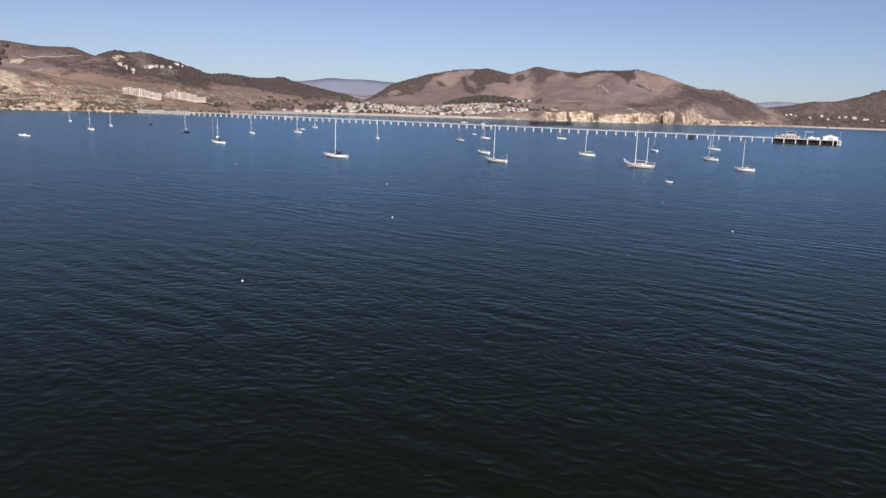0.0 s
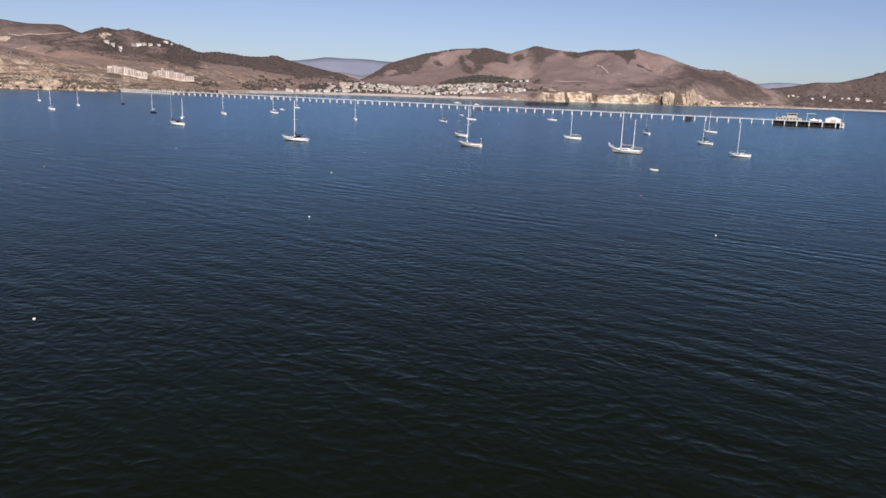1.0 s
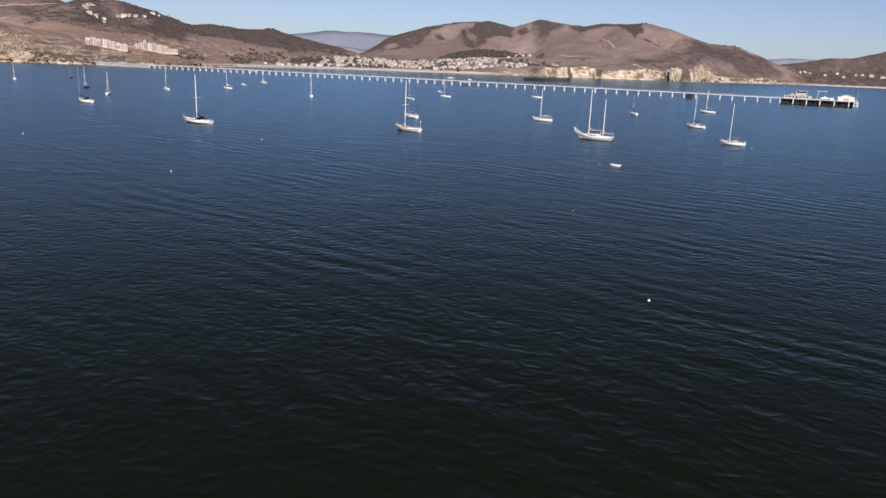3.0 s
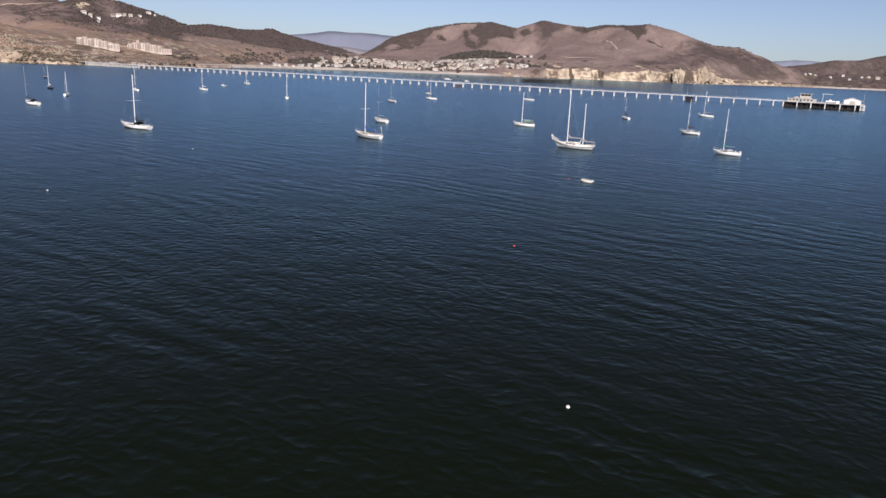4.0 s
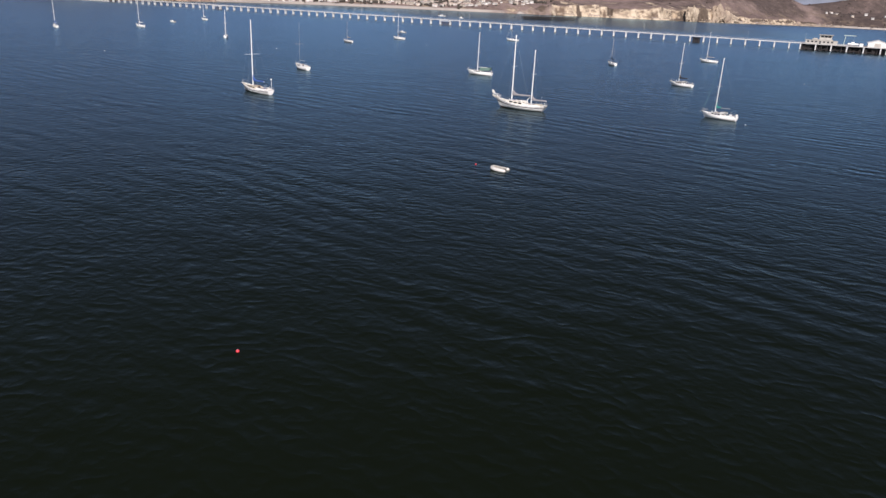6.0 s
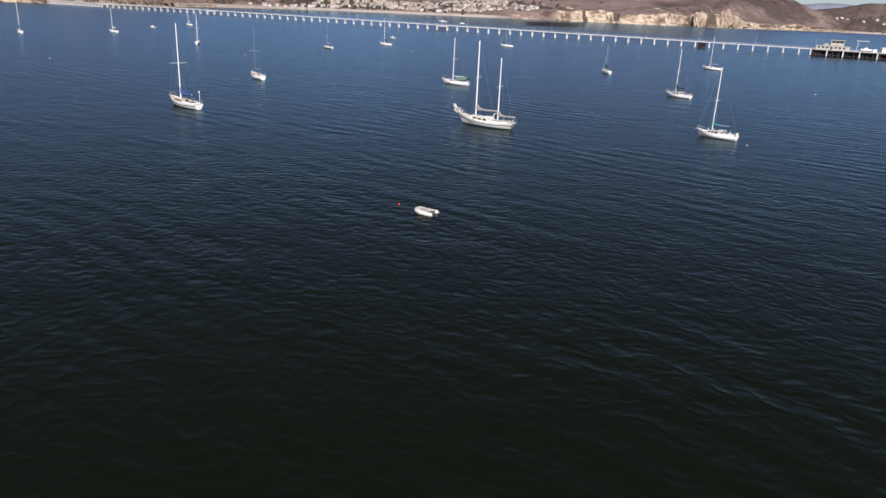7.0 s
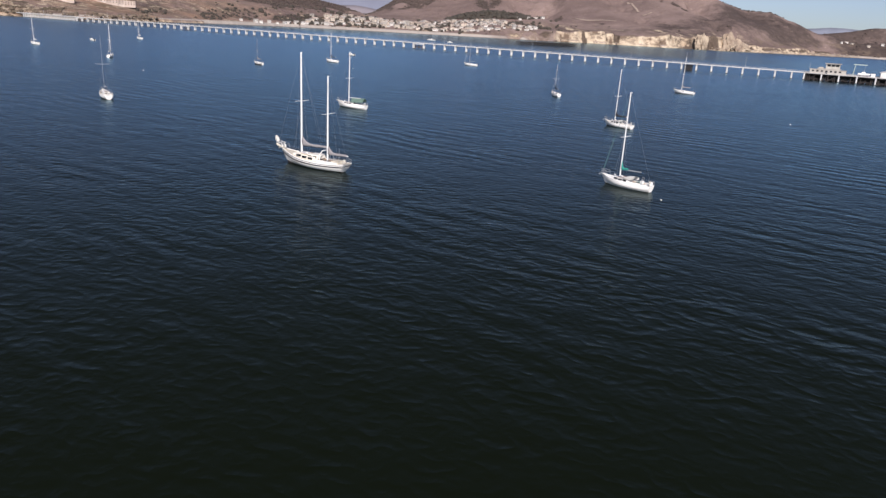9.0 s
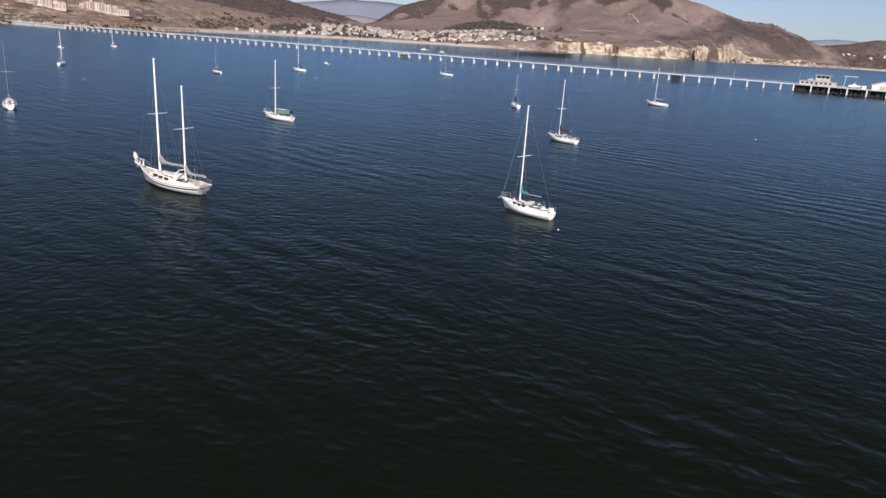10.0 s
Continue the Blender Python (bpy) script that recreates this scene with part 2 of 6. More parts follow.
def ground_material():
    m = bpy.data.materials.new("dry_hills")
    m.use_nodes = True
    n, l = m.node_tree.nodes, m.node_tree.links
    p = n["Principled BSDF"]
    p.inputs["Roughness"].default_value = 0.95
    p.inputs["Specular IOR Level"].default_value = 0.1
    geo = n.new("ShaderNodeNewGeometry")

    def noise_at(scale, detail, lo, hi, rough=0.6, upright=1.0):
        tx, mr = n.new("ShaderNodeTexNoise"), n.new("ShaderNodeMapRange")
        tx.inputs["Scale"].default_value, tx.inputs["Detail"].default_value, tx.inputs["Roughness"].default_value = scale, detail, rough
        mr.inputs[1].default_value, mr.inputs[2].default_value = lo, hi
        mp = n.new("ShaderNodeMapping")
        mp.inputs["Scale"].default_value = (1, 1, upright)
        l.new(geo.outputs["Position"], mp.inputs["Vector"])
        l.new(mp.outputs[0], tx.inputs["Vector"])
        l.new(tx.outputs[0], mr.inputs[0])
        return mr.outputs[0]

    def blend(fac, a, b):
        mx = n.new("ShaderNodeMix")
        mx.data_type = "RGBA"
        l.new(fac, mx.inputs[0])
        for sock, v in ((mx.inputs[6], a), (mx.inputs[7], b)):
            if isinstance(v, tuple):
                sock.default_value = (*v, 1)
            else:
                l.new(v, sock)
        return mx.outputs[2]

    def times(a, b):
        mu = n.new("ShaderNodeMath")
        mu.operation = "MULTIPLY"
        l.new(a, mu.inputs[0])
        l.new(b, mu.inputs[1])
        return mu.outputs[0]

    def ranged(sock, lo, hi):
        mr = n.new("ShaderNodeMapRange")
        mr.inputs[1].default_value, mr.inputs[2].default_value = lo, hi
        l.new(sock, mr.inputs[0])
        return mr.outputs[0]

    # grass and scrub colours hold a mauve cast for distance haze
    grass = blend(noise_at(0.004, 5, 0.42, 0.57), (0.248, 0.184, 0.164), (0.180, 0.132, 0.119))
    grass = blend(noise_at(0.03, 8, 0.52, 0.80, 0.7), grass, (0.135, 0.098, 0.080))
    grass = blend(noise_at(0.12, 6, 0.55, 0.75), grass, (0.29, 0.22, 0.175))
    zed = n.new("ShaderNodeSeparateXYZ")
    l.new(geo.outputs["Position"], zed.inputs[0])
    tan = noise_at(0.012, 6, 0.36, 0.60)
    grass = blend(times(times(tan, ranged(zed.outputs[2], 95, 45)), ranged(zed.outputs[1], 2100, 1600)), grass, (0.325, 0.215, 0.150))
    cov = n.new("ShaderNodeAttribute")
    cov.attribute_name = "scrub_and_shade"
    leafy = blend(noise_at(0.05, 6, 0.35, 0.65), (0.072, 0.056, 0.050), (0.105, 0.080, 0.072))
    frayed, ad = noise_at(0.035, 7, 0.2, 0.8, 0.7), n.new("ShaderNodeMath")
    ad.operation = "ADD"
    l.new(cov.outputs["Fac"], ad.inputs[0])
    l.new(frayed, ad.inputs[1])
    grass = blend(ranged(ad.outputs[0], 0.62, 1.28), grass, leafy)
    sep, sepn = n.new("ShaderNodeSeparateXYZ"), n.new("ShaderNodeSeparateXYZ")
    l.new(geo.outputs["Position"], sep.inputs[0])
    l.new(geo.outputs["Normal"], sepn.inputs[0])
    cliff = blend(noise_at(0.05, 7, 0.35, 0.65, 0.7), (0.66, 0.55, 0.41), (0.40, 0.31, 0.22))
    # dark upright streaks paint both the scrub and the shade of gullies
    cliff = blend(noise_at(0.020, 5, 0.61, 0.67, 0.6, 0.15), cliff, (0.10, 0.075, 0.055))
    cliff = blend(noise_at(0.016, 4, 0.56, 0.63), cliff, (0.16, 0.115, 0.085))
    east = n.new("ShaderNodeMath")
    east.operation = "MAXIMUM"
    l.new(ranged(sep.outputs[0], 960, 900), east.inputs[0])
    l.new(ranged(sep.outputs[2], 27, 21), east.inputs[1])
    steep = times(times(ranged(sepn.outputs[2], 0.82, 0.68), ranged(sep.outputs[2], 52, 42)), east.outputs[0])
    colour = blend(steep, grass, cliff)
    low = times(ranged(sep.outputs[2], 62, 26), ranged(sep.outputs[2], 2.5, 5))
    west = times(low, ranged(sep.outputs[0], -440, -600))
    colour = blend(times(west, noise_at(0.030, 8, 0.48, 0.54, 0.68, 1.5)), colour, (0.115, 0.092, 0.066))
    colour = blend(times(low, noise_at(0.022, 8, 0.50, 0.60, 0.68, 2.5)), colour, (0.17, 0.13, 0.10))
    colour = blend(times(west, noise_at(0.045, 8, 0.53, 0.58, 0.72, 2.5)), colour, (0.52, 0.43, 0.31))
    colour = blend(times(times(low, ranged(sep.outputs[0], 1000, 900)), noise_at(0.022, 8, 0.565, 0.61, 0.70, 3.0)), colour, (0.44, 0.35, 0.25))
    # bare rock; then dark brown painted for growth and for shade in hollows
    for attribute, shades, lo, hi in (("bare_rock", ((0.56, 0.47, 0.34), (0.36, 0.28, 0.20)), 0.70, 0.95), ("growth_and_shade", ((0.13, 0.098, 0.075), (0.085, 0.066, 0.052)), 0.80, 1.05)):
        at, su = n.new("ShaderNodeAttribute"), n.new("ShaderNodeMath")
        at.attribute_name = attribute
        l.new(at.outputs["Fac"], su.inputs[0])
        l.new(noise_at(0.06, 7, 0.2, 0.8, 0.7), su.inputs[1])
        colour = blend(ranged(su.outputs[0], lo, hi), colour, blend(noise_at(0.11, 6, 0.4, 0.6), *shades))
    sand = times(ranged(sep.outputs[2], 7.5, 5.5), ranged(sepn.outputs[2], 0.80, 0.90))
    colour = blend(sand, colour, (0.46, 0.41, 0.36))
    wet = ranged(sep.outputs[2], 0.8, 0.3)
    colour = blend(wet, colour, (0.14, 0.11, 0.09))
    l.new(colour, p.inputs["Base Color"])
    b, t2 = n.new("ShaderNodeBump"), n.new("ShaderNodeTexNoise")
    t2.inputs["Scale"].default_value, t2.inputs["Detail"].default_value, t2.inputs["Roughness"].default_value = 0.06, 9, 0.7
    l.new(geo.outputs["Position"], t2.inputs["Vector"])
    b.inputs["Distance"].default_value = 9.0
    b.inputs["Strength"].default_value = 0.8
    l.new(t2.outputs[0], b.inputs["Height"])
    l.new(b.outputs[0], p.inputs["Normal"])
    return m


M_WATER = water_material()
M_GROUND = ground_material()


# ---- mesh helpers ----
def mesh_object(name, bm, mats, smooth=False):
    me = bpy.data.meshes.new(name)
    bm.normal_update()
    bm.to_mesh(me)
    bm.free()
    for m in mats if isinstance(mats, (list, tuple)) else [mats]:
        me.materials.append(m)
    if smooth:
        me.polygons.foreach_set("use_smooth", [True] * len(me.polygons))
    return new(name, me)


def part(name, bm, material, parent, label="", smooth=False):
    ob = mesh_object(name, bm, material, smooth)
    ob.parent = parent
    return tagged(ob, label)


def shared(name, me, parent, m=None, label=""):
    ob = new(name, me)
    ob.parent = parent
    if m is not None:
        ob.matrix_basis = m
    return tagged(ob, label)


def thing(name, m, label, category, group="", kind=""):
    ob = new(name)
    ob.empty_display_size = 0.5
    ob.matrix_basis = m
    return tagged(ob, label, category, group, kind)


def array_mesh(name, verts, faces, mats):
    """A mesh from numpy arrays of vertices and of triangles or quads."""
    me = bpy.data.meshes.new(name)
    k = faces.shape[1]
    me.vertices.add(len(verts))
    me.vertices.foreach_set("co", np.asarray(verts, np.float32).ravel())
    me.loops.add(faces.size)
    me.loops.foreach_set("vertex_index", np.asarray(faces, np.int32).ravel())
    me.polygons.add(len(faces))
    me.polygons.foreach_set("loop_start", np.arange(0, faces.size, k, dtype=np.int32))
    me.update(calc_edges=True)
    me.validate()
    for m in mats:
        me.materials.append(m)
    me.polygons.foreach_set("use_smooth", [True] * len(me.polygons))
    return me


def box(bm, x0, x1, y0, y1, z0, z1, top=1.0, bevel=0.0, mi=0):
    """A box; top below 1 draws its upper face in."""
    cx, cy = (x0 + x1) / 2, (y0 + y1) / 2
    lo = [bm.verts.new((x, y, z0)) for x, y in ((x0, y0), (x1, y0), (x1, y1), (x0, y1))]
    hi = [bm.verts.new((cx + (x - cx) * top, cy + (y - cy) * top, z1)) for x, y in ((x0, y0), (x1, y0), (x1, y1), (x0, y1))]
    fs = [bm.faces.new(lo[::-1]), bm.faces.new(hi)]
    fs += [bm.faces.new((lo[i], lo[(i + 1) % 4], hi[(i + 1) % 4], hi[i])) for i in range(4)]
    for f in fs:
        f.material_index = mi
    if bevel:
        edges = {e for f in fs for e in f.edges}
        bmesh.ops.bevel(bm, geom=list(edges), offset=bevel, segments=1, affect="EDGES", profile=0.5)


def tube(bm, a, b, ra, rb=None, n=8, mi=0):
    """A tapered round bar from a to b."""
    a, b = Vector(a), Vector(b)
    rb = ra if rb is None else rb
    ax = (b - a).normalized()
    u = ax.orthogonal().normalized()
    v = ax.cross(u)
    rings = [[bm.verts.new(c + (u * math.cos(i * math.tau / n) + v * math.sin(i * math.tau / n)) * r) for i in range(n)] for c, r in ((a, ra), (b, rb))]
    fs = [bm.faces.new((rings[0][i], rings[0][(i + 1) % n], rings[1][(i + 1) % n], rings[1][i])) for i in range(n)]
    fs += [bm.faces.new(rings[0][::-1]), bm.faces.new(rings[1])]
    for f in fs:
        f.material_index = mi


def sweep(bm, pts, radii, n=8, flat=1.0):
    """A round or flattened bar through several points."""
    pts = [Vector(p) for p in pts]
    rings = []
    for i, p in enumerate(pts):
        ax = (pts[min(i + 1, len(pts) - 1)] - pts[max(i - 1, 0)]).normalized()
        side = Vector((0, 0, 1)).cross(ax)
        side = side.normalized() if side.length > 1e-4 else Vector((0, 1, 0))
        up = ax.cross(side)
        rings.append([bm.verts.new(p + (side * math.cos(k * math.tau / n) * flat + up * math.sin(k * math.tau / n)) * radii[i]) for k in range(n)])
    for r0, r1 in zip(rings, rings[1:]):
        for k in range(n):
            bm.faces.new((r0[k], r0[(k + 1) % n], r1[(k + 1) % n], r1[k]))
    bm.faces.new(rings[0][::-1])
    bm.faces.new(rings[-1])


# ---- water ----
bm = bmesh.new()
vs = [bm.verts.new(c) for c in ((-6000, -3000, 0), (6000, -3000, 0), (6000, 6000, 0), (-6000, 6000, 0))]
bm.faces.new(vs)
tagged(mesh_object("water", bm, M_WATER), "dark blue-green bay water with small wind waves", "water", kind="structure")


# ---- land ----
def lattice(ix, iy, seed):
    h = np.sin(ix * 127.1 + iy * 311.7 + seed * 74.7) * 43758.5453
    return h - np.floor(h)


def smooth_noise(x, y, seed=0):
    ix, iy = np.floor(x), np.floor(y)
    fx, fy = x - ix, y - iy
    fx, fy = fx * fx * (3 - 2 * fx), fy * fy * (3 - 2 * fy)
    a, b = lattice(ix, iy, seed), lattice(ix + 1, iy, seed)
    c, d = lattice(ix, iy + 1, seed), lattice(ix + 1, iy + 1, seed)
    return (a + (b - a) * fx) * (1 - fy) + (c + (d - c) * fx) * fy


def fbm(x, y, size, octaves=5, seed=0, gain=0.5):
    total, amp, norm = 0, 1.0, 0
    for i in range(octaves):
        total = total + amp * (smooth_noise(x / size, y / size, seed + i) - 0.5)
        norm += amp
        amp, size = amp * gain, size / 2.03
    return total / norm


def step01(v, lo, hi):
    t = np.clip((v - lo) / (hi - lo), 0, 1)
    return t * t * (3 - 2 * t)


# The shoreline, from the headland past the pier's root, the town beach and the cliffs to the far bay.
COAST = [(-2600, 700), (-1300, 960), (-900, 1050), (-760, 1085), (-660, 1130), (-590, 1180), (-530, 1225), (-475, 1320), (-455, 1440), (-420, 1600),
         (-360, 1770), (-270, 1890), (-140, 1980), (20, 2050), (180, 2130), (365, 2215), (550, 2290), (680, 2340), (760, 2420), (900, 2540),
         (1060, 2680), (1250, 2845), (1400, 2880), (1560, 2810), (1760, 2710), (2400, 2500), (5000, 2300)]
# Bluff height at each of those points.
BLUFF = [20, 20, 18, 14, 12, 10, 8, 9, 10, 7, 3, 3, 3, 3.2, 20, 32, 34, 38, 34, 24, 20, 14, 4, 3, 3, 3, 3]

RIDGES = [  # crest points (x, y, height), half width to the sea side, to the land side
    ([(-1500, 1800, 165), (-1322, 1943, 162), (-1257, 1985, 171), (-1177, 2034, 161), (-1105, 2074, 164), (-1050, 2100, 142), (-1000, 2130, 118), (-950, 2150, 90)], 330, 300),
    ([(-900, 1665, 98), (-866, 1691, 114), (-824, 1745, 138), (-805, 1775, 134), (-790, 1794, 141), (-772, 1836, 135), (-740, 1868, 126), (-702, 1894, 112), (-670, 1925, 97), (-640, 1960, 79), (-600, 2010, 55)], 250, 300),
    ([(-1100, 1120, 88), (-846, 1239, 80), (-800, 1357, 68), (-751, 1427, 52), (-699, 1495, 42), (-620, 1600, 36)], 190, 260),
    ([(-930, 2260, 96), (-845, 2353, 106), (-781, 2445, 119), (-710, 2536, 110), (-665, 2590, 112), (-637, 2624, 120), (-600, 2660, 106), (-555, 2710, 94), (-452, 2797, 72), (-360, 2890, 38)], 260, 300),
    ([(-690, 1770, 40), (-568, 1918, 56), (-461, 2049, 48), (-351, 2172, 43), (-270, 2290, 28)], 150, 200),
    ([(-470, 3250, 16), (-405, 3276, 52), (-273, 3305, 134), (-119, 3331, 180), (11, 3350, 205), (147, 3363, 214), (262, 3373, 196), (379, 3379, 233),
      (470, 3350, 219), (568, 3314, 207), (646, 3262, 219), (725, 3220, 216), (805, 3187, 224), (880, 3160, 205), (985, 3195, 174), (1078, 3165, 147), (1160, 3130, 144), (1230, 3105, 117), (1330, 3090, 76)], 420, 500),
    ([(147, 3363, 200), (110, 3150, 140), (60, 2980, 80)], 150, 150),
    ([(379, 3379, 220), (420, 3150, 150), (470, 2900, 70), (520, 2700, 38)], 170, 170),
    ([(725, 3220, 205), (720, 3020, 150), (740, 2830, 90), (760, 2650, 48)], 165, 165),
    ([(985, 3195, 160), (970, 2980, 110), (970, 2820, 60)], 160, 160),
    ([(1400, 3560, 48), (1527, 3589, 80), (1680, 3593, 101), (1799, 3610, 124), (1918, 3624, 128), (2034, 3637, 154), (2166, 3637, 194), (2342, 3606, 225), (2900, 3700, 270)], 160, 400),
    ([(-30, 2560, 34), (30, 2549, 62), (100, 2547, 72), (180, 2543, 70), (253, 2537, 54), (420, 2560, 34), (700, 2620, 36)], 105, 150),
]


def along(px, py, line):
    """Distance from points to a polyline, the line's third number near there (blended between its arms), and the side."""
    best, side, dists, vals = np.full(px.shape, 1e9), np.zeros(px.shape), [], []
    for a, b in zip(line, line[1:]):
        dx, dy = b[0] - a[0], b[1] - a[1]
        t = np.clip(((px - a[0]) * dx + (py - a[1]) * dy) / (dx * dx + dy * dy), 0, 1)
        qx, qy = px - a[0] - t * dx, py - a[1] - t * dy
        d = np.hypot(qx, qy)
        dists.append(d)
        vals.append(a[2] + t * (b[2] - a[2]))
        near = d < best
        best = np.where(near, d, best)
        side = np.where(near, dx * qy - dy * qx, side)
    total, weight = 0, 0
    for d, v in zip(dists, vals):
        w = np.exp(-(d - best) / (5 + 0.16 * best))
        total, weight = total + w * v, weight + w
    return best, total / weight, side


# Clefts cut into the bluffs (x, y, width, depth) and buttresses that stand up from them (x, y, height, width).
CLEFTS = [(300, 2190, 14, 30), (369, 2222, 15, 60), (454, 2258, 17, 80), (560, 2300, 16, 26), (668, 2345, 34, 100), (757, 2428, 15, 95), (905, 2550, 30, 34), (1000, 2635, 24, 28)]
BUTTRESSES = [(415, 2250, 8, 30), (620, 2345, 9, 40), (716, 2394, 20, 20), (836, 2500, 34, 28), (870, 2535, 14, 36)]
SHORE = [(x, y, b) for (x, y), b in zip(COAST, BLUFF)]


def height(px, py):
    """Height of the land (below zero under the sea)."""
    px, py = np.asarray(px, float), np.asarray(py, float)
    cx = px + 26 * fbm(px, py, 90, 4, 3)
    cy = py + 26 * fbm(px, py, 90, 4, 9)
    d, bluff, side = along(cx, cy, SHORE)
    inland = np.where(side > 0, d, -d)
    bluff = bluff * np.where(bluff > 10, 0.9 + 1.3 * fbm(px, py, 130, 3, 17), 1)
    for bx, by, bh, bw in BUTTRESSES:
        bluff = bluff + bh * np.exp(-((px - bx) ** 2 + (py - by) ** 2) / bw ** 2)
    for bx, by, bw, bd in CLEFTS:
        inland = inland - bd * np.exp(-((px - bx) ** 2 + 0.35 * (py - by) ** 2) / bw ** 2)
    inland = inland - step01(bluff, 12, 20) * 16 * np.maximum(0, np.abs(fbm(px, py, 55, 3, 15)) * 5 - 0.45) * step01(inland, -30, 5) * step01(inland, 70, 30)
    inland = inland - step01(bluff, 12, 20) * 22 * np.abs(fbm(px, py, 24, 3, 27)) * step01(inland, -20, 5) * step01(inland, 50, 20)
    wx = px + 130 * fbm(px, py, 420, 3, 21)
    wy = py + 130 * fbm(px, py, 420, 3, 33)
    z, near_all = 0 * px, 1e9 + 0 * px
    for line, sea, land in RIDGES:
        dr, h, s = along(px * 0.45 + wx * 0.55, py * 0.45 + wy * 0.55, line)
        dr0, h0, s0 = along(px, py, line)
        near = step01(dr0, 10, 120)
        near_all = np.minimum(near_all, dr0)
        dr, h, s = dr0 + (dr - dr0) * near, h0 + (h - h0) * near, np.where(near > 0.5, s, s0)
        w = np.where(s > 0, land, sea) * 1.15
        hr = h * np.exp(-(dr / w) ** 1.35)
        z = np.log(np.exp(np.minimum(z, 400) / 9) + np.exp(hr / 9) - 1 + 1e-9) * 9
    gully = np.minimum(np.sqrt(fbm(wx, wy, 300, 5, 51, 0.55) ** 2 + 0.0016) * 1.7, 0.4)
    flank = step01(near_all, 15, 150)
    z = z * (1 - 1.0 * gully * step01(z, 10, 60) * flank) + np.minimum(z, 60) * 0.28 * fbm(px, py, 70, 4, 61) * flank
    rise = bluff * step01(inland, 4, 4 + 7 + bluff * 0.35) + np.minimum(np.maximum(inland, 0), 420) * 0.06 + 5 * fbm(px, py, 40, 4, 71) * step01(inland, 20, 80)
    soft = 0.45 * step01(bluff, 14, 8)
    rise = rise * (1 - soft + soft * step01(inland, 0, 60))
    z = z * step01(inland, 15, 170) ** 0.8
    z = np.maximum(rise, z) + 5 * np.exp(-np.abs(rise - z) / 8)
    return np.where(inland > 0, np.maximum(z, 0.25 + 0.05 * np.minimum(inland, 60)), -4.0)


def ground_z(x, y):
    return float(height(np.array([x]), np.array([y]))[0])


# Cut banks and outcrops of naked rock, and bluff hollows darkened for growth and cave shade (x, y, radius).
BARE = [(-779, 1250, 13), (-768, 1234, 14), (-757, 1216, 12), (-744, 1266, 9), (-735, 1280, 8), (-800, 1700, 12), (-927, 1584, 8), (330, 2360, 10), (420, 2390, 9), (600, 2440, 12), (664, 2440, 10)]
HOLLOWS = [(664, 2352, 22), (680, 2385, 24), (752, 2418, 15), (757, 2448, 16), (772, 2440, 15), (776, 2462, 14), (694, 2362, 14), (362, 2246, 9), (458, 2300, 10), (250, 2185, 16), (560, 2300, 8)]


def terrain():
    fine = [(-995, -350, 1000, 1555, 5.0), (295, 970, 2155, 2605, 2.5), (295, 970, 2605, 3055, 5.0), (970, 1345, 2155, 3055, 5.0)]
    pieces = [(-2600, 4195, 700, 4990, 15.0), *((a - 15, b + 15, c - 15, d + 15, st) for a, b, c, d, st in fine)]
    verts, faces, at = [], [], 0
    for k, (x0, x1, y0, y1, st) in enumerate(pieces):
        xs, ys = np.arange(x0, x1 + st / 2, st), np.arange(y0, y1 + st / 2, st)
        gx, gy = np.meshgrid(xs, ys)
        gz = height(gx, gy) - (0.0, 0.2, 0.2, 0.4, 0.6)[k]
        nx, ny = len(xs), len(ys)
        ids = np.arange(nx * ny).reshape(ny, nx)
        q = np.stack([ids[:-1, :-1], ids[:-1, 1:], ids[1:, 1:], ids[1:, :-1]], -1).reshape(-1, 4)
        zf = gz.ravel()[q]
        keep = zf.max(1) > -1
        if k == 0:
            mx, my = gx.ravel()[q].mean(1), gy.ravel()[q].mean(1)
            for a, b, c, d, _ in fine:
                keep &= ~((mx > a) & (mx < b) & (my > c) & (my < d))
        verts.append(np.stack([gx.ravel(), gy.ravel(), gz.ravel()], -1))
        faces.append(q[keep] + at)
        at += nx * ny
    me = array_mesh("ground", np.concatenate(verts), np.concatenate(faces), [M_GROUND])
    vx, vy, vz = np.concatenate(verts).T
    cover = np.maximum.reduce([scrub_and_shade(vx, vy, vz), left_woods(vx, vy, vz), mid_woods(vx, vy, vz), main_woods(vx, vy, vz), low_woods(vx, vy, vz)])
    rock = sum(np.exp(-((vx - a) ** 2 + (vy - b) ** 2) / r ** 2) for a, b, r in BARE)
    hollow = sum(np.exp(-((vx - a) ** 2 + (vy - b) ** 2) / r ** 2) for a, b, r in HOLLOWS)
    bank = step01(vx, 890, 920) * step01(vx, 1330, 1280) * step01(vz, 5, 8) * step01(vz, 16, 12) * step01(fbm(vx, vy, 40, 3, 81), -0.12, -0.02)
    for name, values in (("bare_rock", rock), ("growth_and_shade", np.maximum(hollow, bank))):
        me.attributes.new(name, "FLOAT", "POINT").data.foreach_set("value", np.clip(values, 0, 1).astype(np.float32))
    me.attributes.new("scrub_and_shade", "FLOAT", "POINT").data.foreach_set("value", np.clip(cover, 0, 1).astype(np.float32))
    return tagged(new("ground", me), "dry brown coastal hills with pale bluffs and a sandy beach", "land", kind="structure")



